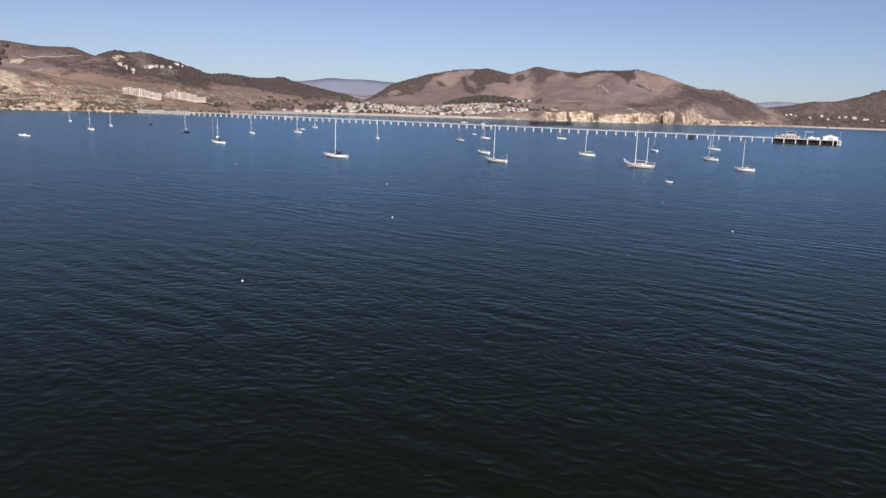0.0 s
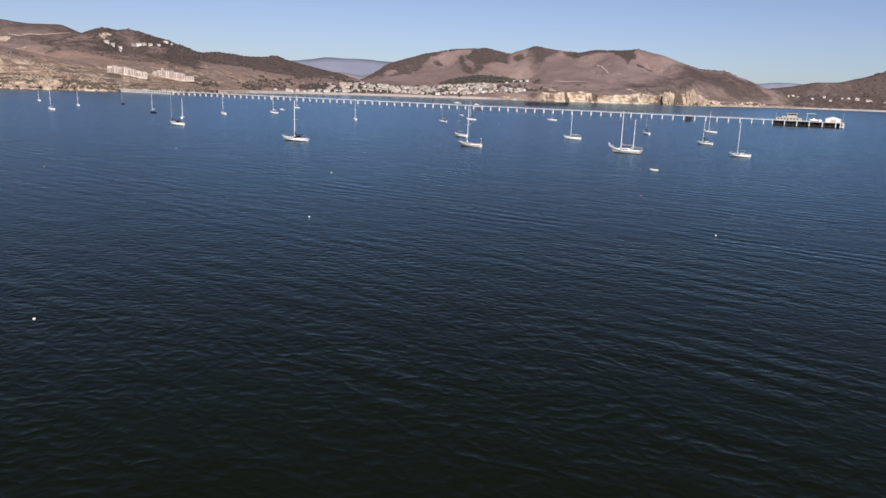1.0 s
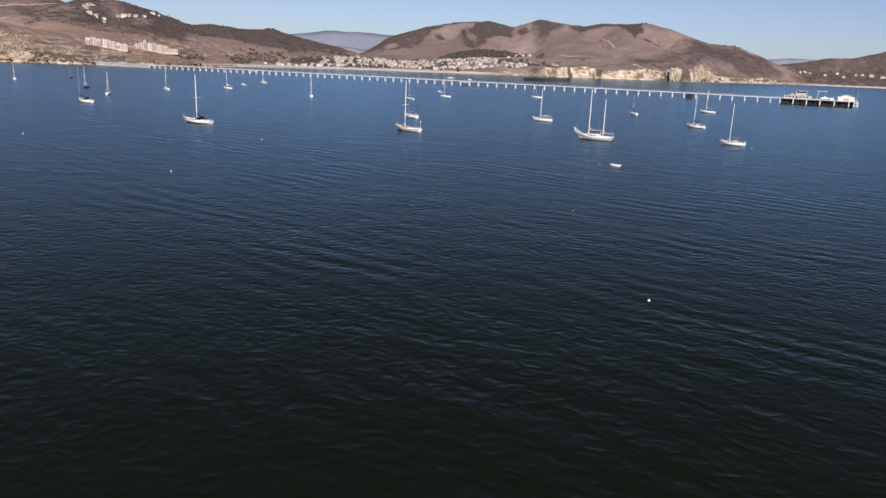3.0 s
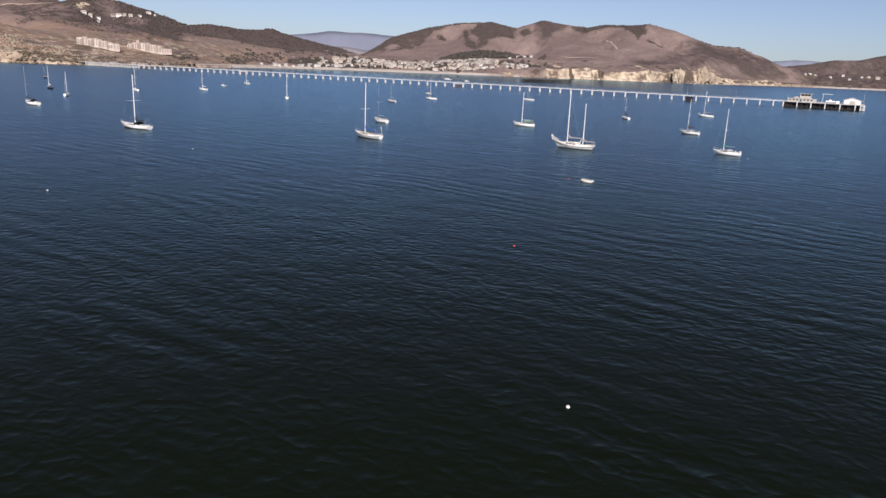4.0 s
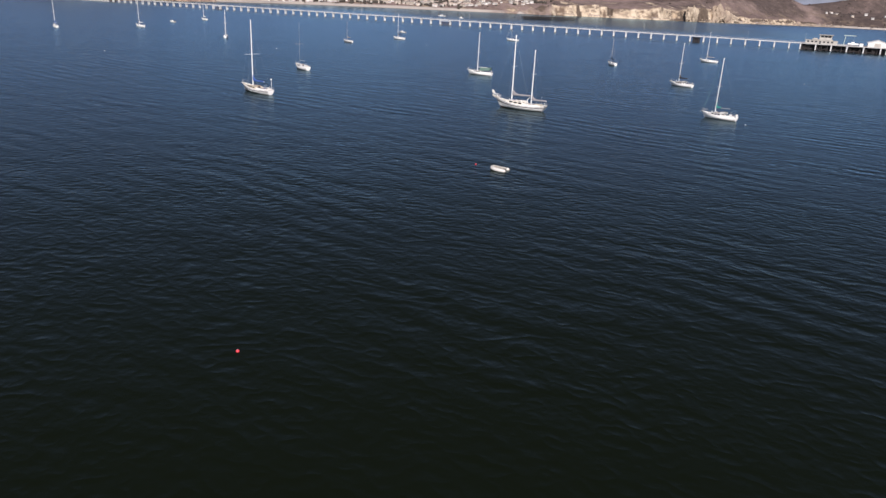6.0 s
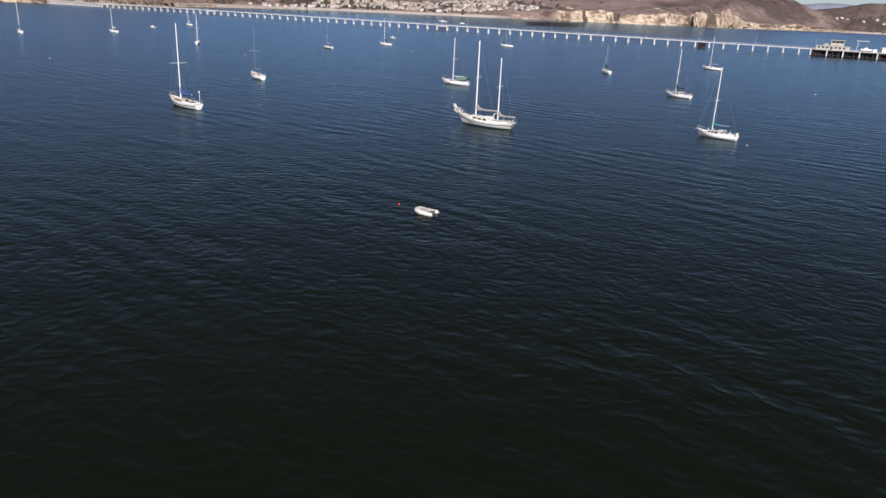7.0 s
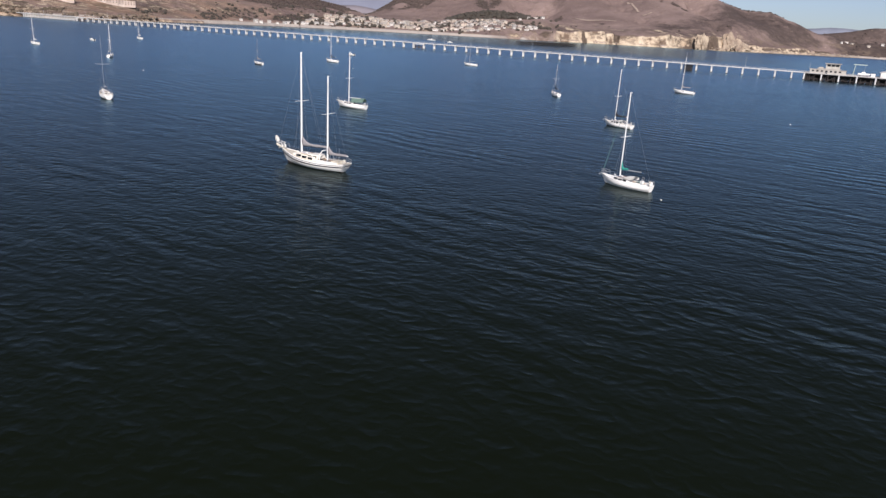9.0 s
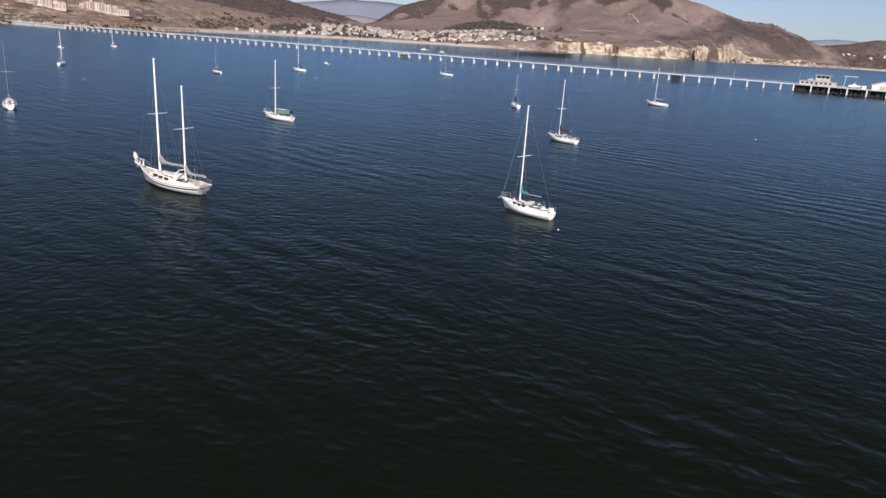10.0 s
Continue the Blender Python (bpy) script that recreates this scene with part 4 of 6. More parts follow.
# the beach front, then the streets climbing behind it
for i in range(40):
    t = i / 39
    x, y = np.interp(t, [0, 0.35, 0.7, 1], [-395, -270, -60, 160]), np.interp(t, [0, 0.35, 0.7, 1], [1705, 1915, 2045, 2135])
    put_house(x + rng.uniform(-8, 8) - (8 if t < 0.4 else 20), y + rng.uniform(0, 14) + (14 if t < 0.4 else 34), rng.uniform(10, 40), rng.choice((0, 2, 5)) if t < 0.4 else None)
for i in range(2200):
    x = rng.uniform(-330, 230)
    front = np.interp(x, [-330, -140, 20, 230], [1830, 1990, 2060, 2160])
    deep = np.interp(x, [-330, -150, 0, 120, 230], [110, 190, 330, 330, 120])
    if rng.random() < 0.75 or x > -120:
        put_house(x, front + 45 + rng.uniform(0, 1) * deep, rng.choice([10, 25, 40, -60, 20]) + rng.uniform(-6, 6))
    if len(placed) > 285:
        break
for x, y, k in ((179, 2500, 0), (217, 2495, 0), (238, 2492, 2), (259, 2490, 0), (190, 2480, 5)):
    put_house(x, y, rng.uniform(0, 30), k)
for x, y, k in ((-782, 1672, 2), (-770, 1676, 3), (-760, 1690, 5), (-741, 1718, 3), (-729, 1721, 2), (-717, 1722, 3), (-704, 1724, 3), (-693, 1745, 5), (-712, 1833, 2), (-700, 1840, 5), (-752, 1672, 5)):
    put_house(x, y, rng.uniform(20, 50), k)
for x, y, k in [(1345 + i * 27 + rng.uniform(-8, 8), 2945 + rng.uniform(0, 120) - max(0, i - 8) * 11, rng.choice((0, 2, 4, 0))) for i in range(2, 28)]:
    put_house(x, y, rng.uniform(-20, 20), k)


def hotel(x, y, turn, blocks, label):
    """A stepped resort building: each block (x0, x1, depth, base, top, tiled) with a parapet or hipped roof, flat
    windows painted as shaded openings and balcony slabs.
    """
    h = thing("hotel", pose(x, y, ground_z(x, y) - 1.5, 0, 0, turn), label, "hotel", "resort hotel buildings")
    for i, (x0, x1, d, z0, z1, tiled) in enumerate(blocks):
        y0 = (0.0, 2.6, 0.8, 3.8, 1.6)[i % 5]
        bm = bmesh.new()
        box(bm, x0, x1, y0, y0 + d, -9, z1)
        part("wall", bm, M_BLUSH if i % 3 == 0 else M_PINK, h)
        bm = bmesh.new()
        if tiled:
            box(bm, x0 - 0.5, x1 + 0.5, y0 - 0.5, y0 + d + 0.5, z1, z1 + 1.9, 0.35)
        else:
            box(bm, x0 - 0.2, x1 + 0.2, y0 - 0.2, y0 + d + 0.2, z1, z1 + 0.5)
        part("roof", bm, M_TILE if tiled else M_PINK, h, "terracotta tiled roof" if tiled else "pink parapet")
        n = max(1, int((x1 - x0) / 3.9))
        s = 0
        while z0 + s * 3.1 + 2.6 < z1:
            zc = z0 + s * 3.1 + 1.4
            for j in range(n):
                xc = x0 + (x1 - x0) * (j + 0.5) / n
                bm = bmesh.new()
                box(bm, xc - 0.85, xc + 0.85, y0 - 0.08, y0 + 0.12, zc - 1.0, zc + 0.9)
                part("window", bm, M_LOGGIA, h)
            if i % 2 == 0:
                bm = bmesh.new()
                box(bm, x0 + 0.4, x1 - 0.4, y0 - 1.3, y0 - 0.01, zc - 1.35, zc - 1.15)
                box(bm, x0 + 0.4, x1 - 0.4, y0 - 1.3, y0 - 1.2, zc - 1.15, zc - 0.35)
                part("balcony", bm, M_PINK, h)
            s += 1
    return h


hotel(-634, 1362, 24, [(0, 8, 14, 1, 12.5, False), (8, 17, 12, 1, 13.5, False), (17, 25, 13, 0, 11, True), (25, 33, 12, 0, 12, False), (33, 40, 12, -1, 9.5, True), (40, 48, 11, -2, 8, False), (48, 57, 12, -3, 5.5, True), (57, 68, 10, -4, 4, True)],
      "pink stepped hotel with flat parapets and tiled roofs")
hotel(-592, 1462, 22, [(0, 8, 13, 0, 7, True), (8, 16, 12, 0, 10, True), (16, 21, 12, 0, 14.5, True), (21, 30, 13, -1, 11, False), (30, 40, 14, -2, 10, True), (40, 50, 13, -3, 8, False), (50, 60, 12, -4, 5.5, True), (60, 78, 15, -5, 1.5, False)],
      "pink terraced hotel wing with a small tower")


# ---- the long concrete pier ----
PA, PB = Vector((-537, 1202, 0)), Vector((359, 773, 0))
PX = (PB - PA).normalized()                       # along the pier, seawards
PIER = Matrix.Translation(PA) @ Matrix.Rotation(math.atan2(PX.y, PX.x), 4, "Z")   # local x: seawards, y: landward side of the deck
DECK_Z, STEP, HEAD0, HEAD1 = 5.55, 11.57, 981.0, 1047.0
pier = thing("pier", PIER, "long white concrete pier on round piles with lamp posts", "pier", kind="structure")
bm = bmesh.new()
box(bm, -30, HEAD0, 0, 6.0, DECK_Z - 0.5, DECK_Z)
part("deck", bm, M_CONC, pier)
for y0, y1 in ((-0.35, 0.0), (6.0, 6.35)):
    bm = bmesh.new()
    box(bm, -30, HEAD0, y0, y1, DECK_Z - 0.45, DECK_Z + 0.06)
    part("edge_beam", bm, M_PILE, pier)
    bm = bmesh.new()
    for k in (0.6, 1.05):
        tube(bm, (-30, (y0 + y1) / 2, DECK_Z + k), (HEAD0, (y0 + y1) / 2, DECK_Z + k), 0.025, n=4)
    part("guard_rail", bm, M_PILE, pier)


def bent_mesh(name, piles, cap_y0, cap_y1, r):
    bm = bmesh.new()
    box(bm, -0.45, 0.45, cap_y0, cap_y1, DECK_Z - 1.05, DECK_Z - 0.551, mi=0)
    for y in piles:
        tube(bm, (0, y, DECK_Z - 1.0), (0, y, 0.5), r, n=10, mi=0)
        tube(bm, (0, y, 0.5), (0, y, -4), r * 1.1, n=10, mi=1)
    me = bpy.data.meshes.new(name)
    bm.normal_update()
    bm.to_mesh(me)
    bm.free()
    me.materials.append(M_PILE)
    me.materials.append(M_GROWTH)
    return me


BENT = bent_mesh("bent", (0.6, 2.6), -0.3, 6.3, 0.55)
stops = [11.57 * 0.5 * i for i in range(21)]
s = stops[-1] + STEP
while s < HEAD0 - 4:
    stops.append(s)
    s += STEP
OFFSET = 637.4 - min(stops, key=lambda v: abs(v - 638.2))
for s in stops:
    shared("bent", BENT, pier, pose(s + OFFSET, 0, 0))


def frame_stage(s0, s1):
    """The wide double bent with a low landing stage between its piles."""
    bm = bmesh.new()
    for x in (s0, s1):
        box(bm, x - 0.6, x + 0.6, -1.2, 0.6, DECK_Z - 1.5, DECK_Z - 0.95)
        tube(bm, (x, -0.8, DECK_Z - 1.5), (x, -0.8, 0.6), 0.6, n=10)
    box(bm, s0, s1, -1.2, -0.4, DECK_Z - 1.5, DECK_Z - 0.95)
    part("portal_frame", bm, M_PILE, pier)
    bm = bmesh.new()
    box(bm, s0 + 0.8, s1 - 0.8, 1.0, 5.0, 1.0, 1.35)
    for i in range(2):
        x = s0 + 2.0 + (s1 - s0 - 5.0) * i
        tube(bm, (x, 2.0, 1.5), (x + 0.8, 2.0, DECK_Z - 0.9), 0.22, n=6)
        tube(bm, (x, 0.5, -3), (x, 0.5, 1.2), 0.3, n=6)
    for i in range(5):
        x = s0 + 1.2 + (s1 - s0 - 2.4) * i / 4
        tube(bm, (x, 1.2 + (i % 2) * 2.4, -3), (x, 1.2 + (i % 2) * 2.4, DECK_Z - 1.1), 0.24, n=6)
    box(bm, s0 + 1.0, s1 - 1.0, 1.0, 1.4, 2.2, 2.7)
    part("landing_stage", bm, M_BROWN, pier, "dark timber landing stage")


for s0 in (121.0, 317.0, 638.2):
    frame_stage(s0, s0 + STEP)
bm = bmesh.new()
box(bm, 894, 900.5, 0.4, 6.0, DECK_Z - 1.4, DECK_Z - 1.06)
for i in range(8):
    for y in (0.8, 3, 5.6):
        if i % 2 == 0 or y == 3:
            tube(bm, (894.4 + i * 0.82, y, DECK_Z - 1.4), (894.4 + i * 0.82, y, -3), 0.22, n=6)
box(bm, 894, 900.5, 0.6, 0.9, 1.2, 1.6)
tube(bm, (894.4, 0.75, 0.2), (900.1, 0.75, DECK_Z - 1.5), 0.14, n=5)
part("pump_platform", bm, M_TIMBER, pier, "dark timber platform under the deck")


def lamp_post_mesh():
    bm = bmesh.new()
    tube(bm, (0, 0, 0), (0, 0, 7.0), 0.11, 0.07, n=6)
    sweep(bm, [(0, 0, 7.0), (0, 0.4, 7.4), (0, 1.4, 7.5)], [0.07, 0.06, 0.05], n=5)
    box(bm, -0.16, 0.16, 1.3, 2.0, 7.42, 7.56)
    me = bpy.data.meshes.new("lamp_post")
    bm.to_mesh(me)
    bm.free()
    me.materials.append(M_GREYSPAR)
    return me


LAMP = lamp_post_mesh()
for i in range(22):
    shared("lamp_post", LAMP, pier, pose(984 - 45 * i, 6.15, DECK_Z + 0.2, 0, 0, 180))

# pierhead
bm = bmesh.new()
box(bm, HEAD0, HEAD1, 0, 27, DECK_Z - 0.6, DECK_Z + 0.02)
part("head_deck", bm, M_CONC, pier)
bm = bmesh.new()
box(bm, HEAD0, HEAD1, -0.4, 0, DECK_Z - 0.55, DECK_Z + 0.12)
box(bm, HEAD1, HEAD1 + 0.4, -0.4, 27, DECK_Z - 0.55, DECK_Z + 0.12)
part("edge_beam", bm, M_CONC, pier)
HEADBENT = bent_mesh("head_bent", (0.3,), -0.3, 26, 0.55)
for s in (981.5, 993, 1004.5, 1016, 1028, 1040, 1046.4):
    shared("bent", HEADBENT, pier, pose(s, 0, 0))
bm = bmesh.new()
tube(bm, (0, 0, DECK_Z - 0.6), (0, 0, -4), 0.36, 0.4, n=7)
pile_me = bpy.data.meshes.new("timber_pile")
bm.to_mesh(pile_me)
bm.free()
pile_me.materials.append(M_TIMBER)
rng = random.Random(57)
for i in range(43):
    for y in (1.9, 4.6, 9, 15, 21, 26):
        if y > 4 or rng.random() < 0.6:
            shared("timber_pile", pile_me, pier, pose(HEAD0 + 1.5 + i * 1.5 + rng.uniform(-0.6, 0.6), y + rng.uniform(-0.5, 0.9), 0, rng.uniform(-3, 3), rng.uniform(-3, 3)))
bm = bmesh.new()
for i in range(9):
    x = HEAD0 + 2 + i * 7
    tube(bm, (x, 2.6, -0.2), (x + 6.5, 2.6, DECK_Z - 1), 0.2, n=5)
    if i % 3 != 1:
        tube(bm, (x + 6.5, 3.0, -0.2), (x + 0.4, 3.0, DECK_Z - 1), 0.18, n=5)
box(bm, HEAD0 + 1, HEAD1 - 1, 2.3, 2.8, 1.1, 1.6)
# broad dark slab and wall added to deepen the shade under the deck
box(bm, HEAD0 + 1, HEAD1 - 1, 1.0, 25, DECK_Z - 1.5, DECK_Z - 1.06)
box(bm, HEAD0 + 1, HEAD1 - 1, 8.2, 8.6, 1.8, DECK_Z - 1.5)
part("brace_and_shade", bm, M_TIMBER, pier)
bm = bmesh.new()
for x in (HEAD1 - 3.2, HEAD1):
    box(bm, x, x + 0.7, -0.9, -0.2, 0.4, DECK_Z - 0.6)
for z in (0.9, DECK_Z - 1.6):
    box(bm, HEAD1 - 2.5, HEAD1, -0.85, -0.25, z, z + 0.5)
tube(bm, (HEAD1 - 2.6, -0.55, 1.3), (HEAD1 + 0.1, -0.55, DECK_Z - 1.4), 0.2, n=6)
part("corner_dolphin", bm, M_PILE, pier, "white braced fender dolphin")
bm = bmesh.new()
for k in (0.6, 1.0):
    tube(bm, (HEAD0, -0.2, DECK_Z + 0.2 + k), (HEAD1, -0.2, DECK_Z + 0.2 + k), 0.05, n=5)
for i in range(28):
    tube(bm, (HEAD0 + i * 2.4, -0.2, DECK_Z + 0.2), (HEAD0 + i * 2.4, -0.2, DECK_Z + 1.25), 0.05, n=5)
part("guard_rail", bm, M_GREYSPAR, pier)

# buildings on the pierhead
PD = DECK_Z + 0.02


def on_pier(s, y, turn=0):
    return PIER @ pose(s, y, PD, 0, 0, turn)


office = thing("office_building", on_pier(0, 0), "white two-storey pier office with a glazed lookout room", "building")
bm = bmesh.new()
box(bm, 984.5, 1008.5, 4, 14, 0, 2.5)
box(bm, 989.5, 1004.5, 4.3, 13.6, 2.5, 3.2)
part("ground_floor", bm, M_PIERWALL, office)
bm = bmesh.new()
box(bm, 984.2, 1008.8, 3.7, 14.3, 2.5, 2.75)
box(bm, 989.2, 1004.8, 4.0, 13.9, 3.2, 3.5)
part("flat_roof", bm, M_METALROOF, office)
bm = bmesh.new()
box(bm, 994.6, 1003.8, 4.6, 13, 3.5, 7.2)
part("upper_floor", bm, M_PIERWALL, office)
bm = bmesh.new()
box(bm, 993.6, 1004.8, 3.6, 13.8, 7.0, 7.35)
part("flat_roof", bm, M_METALROOF, office)
for i in range(3):
    bm = bmesh.new()
    box(bm, 995.4 + i * 2.75, 997.7 + i * 2.75, 4.5, 4.7, 5.2, 6.6)
    part("window", bm, M_GLASS, office)
for i in range(7):
    bm = bmesh.new()
    box(bm, 985.8 + i * 3.0, 987.3 + i * 3.0, 3.92, 4.1, 0.9 if i != 3 else 0.02, 2.1)
    part("window" if i != 3 else "door", bm, M_GLASS, office)
bm = bmesh.new()
box(bm, 990, 993.2, 6, 9, 3.5, 4.3, 0.9)
part("roof_unit", bm, M_METALROOF, office)

shed = thing("storage_shed", on_pier(0, 0), "white corrugated shed with a pale gable roof at the pier's end", "shed")
bm = bmesh.new()
prof = [(1030.5, 0), (1044.5, 0), (1044.5, 3.2), (1037.5, 5.3), (1030.5, 3.2)]
front, back = [[bm.verts.new((x, y, z)) for x, z in prof] for y in (5, 22)]
bm.faces.new(front)
bm.faces.new(back[::-1])
for i in (0, 1, 4):
    bm.faces.new((front[i], back[i], back[(i + 1) % 5], front[(i + 1) % 5]))
bmesh.ops.recalc_face_normals(bm, faces=bm.faces)
part("wall", bm, M_WALLW, shed)
for a, b in (((1029.9, 3.05), (1037.5, 5.34)), ((1045.1, 3.05), (1037.5, 5.34))):
    bm = bmesh.new()
    vs = [bm.verts.new((x, y, z + dz)) for dz in (0.02, 0.25) for (x, z) in (a, b) for y in (4.5, 22.5)]
    for q in ((0, 1, 3, 2), (4, 6, 7, 5), (0, 4, 5, 1), (2, 3, 7, 6), (0, 2, 6, 4), (1, 5, 7, 3)):
        bm.faces.new([vs[i] for i in q])
    bmesh.ops.recalc_face_normals(bm, faces=bm.faces)
    part("roof", bm, M_PILE, shed)
bm = bmesh.new()
box(bm, 1035.2, 1039.8, 4.92, 5.05, 0.02, 2.9)
part("roller_door", bm, M_METALROOF, shed)

hoist = thing("boat_hoist", on_pier(1013, 5), "pale blue-green steel jib hoist on the pierhead", "crane")
bm = bmesh.new()
box(bm, -0.5, 0.5, -0.5, 0.5, 0, 1.0)
tube(bm, (0, 0, 1), (0.5, 0, 7.6), 0.32, 0.26, n=8)
part("column", bm, mat("hoist_paint", (0.38, 0.48, 0.46), 0.5, other=(0.3, 0.34, 0.3)), hoist)
bm = bmesh.new()
box(bm, -1, 8, -0.25, 0.25, 7.5, 8.1)
part("jib", bm, bpy.data.materials["hoist_paint"], hoist)
bm = bmesh.new()
tube(bm, (6.8, 0, 4.2), (6.8, 0, 7.5), 0.05, n=5)
box(bm, 6.5, 7.1, -0.3, 0.3, 3.7, 4.2)
part("hook_block", bm, M_WIRE, hoist)

skiff = thing("work_skiff", on_pier(1020, 6), "white work skiff on a cradle on the pierhead", "boat")
bm = bmesh.new()
sweep(bm, [(-4, 0, 1.3), (-3.6, 0, 1.3), (0, 0, 1.3), (3, 0, 1.4), (4.6, 0, 1.7)], [0.7, 0.8, 0.85, 0.6, 0.1], n=10, flat=1.4)
part("hull", bm, M_GEL, skiff, smooth=True)
bm = bmesh.new()
box(bm, -1.6, 0.8, -0.7, 0.7, 1.9, 3.0, 0.85)
part("wheelhouse", bm, M_GEL, skiff)
bm = bmesh.new()
for x in (-2.5, 2):
    box(bm, x - 0.2, x + 0.2, -1, 1, 0, 0.7)
part("cradle", bm, M_TIMBER, skiff)
tank = thing("equipment_box", on_pier(1026, 5.5), "white equipment cabinet beside the shed", "cabinet")
bm = bmesh.new()
box(bm, -1.5, 1.2, -1.2, 1.2, 0, 2.1, bevel=0.08)
part("body", bm, M_GEL, tank)
bm = bmesh.new()
box(bm, -1.6, 1.3, -1.3, 1.3, 2.1, 2.25)
part("lid", bm, M_METALROOF, tank)
mast_pole = thing("light_mast", on_pier(1046, 2), "tall thin light mast at the pier's end", "lamp")
bm = bmesh.new()
tube(bm, (0, 0, 0), (0, 0, 9), 0.14, 0.08, n=6)
part("pole", bm, M_GREYSPAR, mast_pole)
bm = bmesh.new()
box(bm, -0.5, 0.5, -0.2, 0.2, 8.6, 9.0)
part("lamp_head", bm, M_GREYSPAR, mast_pole)

# the dark old timber pier off the town beach
tp = thing("timber_pier", Matrix.Translation((161, 1461, 0)) @ Matrix.Rotation(math.atan2(161, 113), 4, "Z"), "old dark timber pier in front of the town beach", "pier", kind="structure")
bm = bmesh.new()
box(bm, 0, 197, 0, 9, 4.2, 5.0)
part("deck", bm, M_TIMBER, tp)
for i in range(40):
    for y in (0.6, 4.5, 8.4):
        shared("timber_pile", pile_me, tp, pose(i * 5.0 + 1, y, -0.6))
for i in range(5):
    shared("lamp_post", LAMP, tp, pose(15 + i * 42, 4.5, 5.0))


# ---- boats ----
def hull_surface(L, B, sheer, bow_rise, over_bow, over_stern, transom, cove):
    """Half-breadth curves lofted into a hull; returns the hull's bmesh and the deck edge as (x, half breadth, z)."""
    nu = 15
    vs = [0.0, 0.16, 0.24, 0.29, 0.5, 0.57, 0.66, 0.80, 0.87, 0.93, 1.0]
    bm = bmesh.new()
    grid, edge = [], []
    for i in range(nu):
        u = i / (nu - 1)
        if u > 0.42:
            f = 1 - ((u - 0.42) / 0.58) ** 2.3
        else:
            f = 1 - (1 - transom) * ((0.42 - u) / 0.42) ** 2
        zs = sheer + bow_rise * max(0, (u - 0.35) / 0.65) ** 2 + 0.12 * bow_rise * max(0, (0.35 - u) / 0.35) ** 2
        row = []
        for v in vs:
            z = -0.31 * sheer + (zs + 0.31 * sheer) * v
            full = 3.3 - 2.1 * max(0, (u - 0.45) / 0.55) ** 1.2 - 1.2 * max(0, (0.25 - u) / 0.25)
            y = B / 2 * max(f, 0.012) * (1 - (1 - v) ** full) * (1 - 0.03 * max(0, v - 0.7) / 0.3)
            x = -L / 2 + u * L
            if u > 0.5:
                x -= over_bow * (1 - v) ** 1.1 * ((u - 0.5) / 0.5) ** 2
            else:
                x += over_stern * (1 - v) * ((0.5 - u) / 0.5) ** 2
            row.append((x, y, z))
        edge.append(row[-1])
        grid.append(([bm.verts.new((x, y, z)) for x, y, z in row], [bm.verts.new((x, -y, z)) for x, y, z in row]))
    for (p0, s0), (p1, s1) in zip(grid, grid[1:]):
        for k in range(len(vs) - 1):
            mid = (vs[k] + vs[k + 1]) / 2
            mi = 1 if mid < 0.24 else 2 if mid < 0.29 else 2 if (cove > 2 and mid < 0.57) or (cove and 0.87 < mid < 0.93) or (cove > 1 and 0.66 < mid < 0.80) else 0
            for q in ((p0[k], p0[k + 1], p1[k + 1], p1[k]), (s0[k], s1[k], s1[k + 1], s0[k + 1])):
                bm.faces.new(q).material_index = mi
    p, s = grid[0]
    for k in range(len(vs) - 1):
        bm.faces.new((p[k], s[k], s[k + 1], p[k + 1])).material_index = 1 if vs[k] < 0.23 else 0
    bmesh.ops.remove_doubles(bm, verts=bm.verts, dist=0.004)
    bmesh.ops.recalc_face_normals(bm, faces=bm.faces)
    return bm, edge


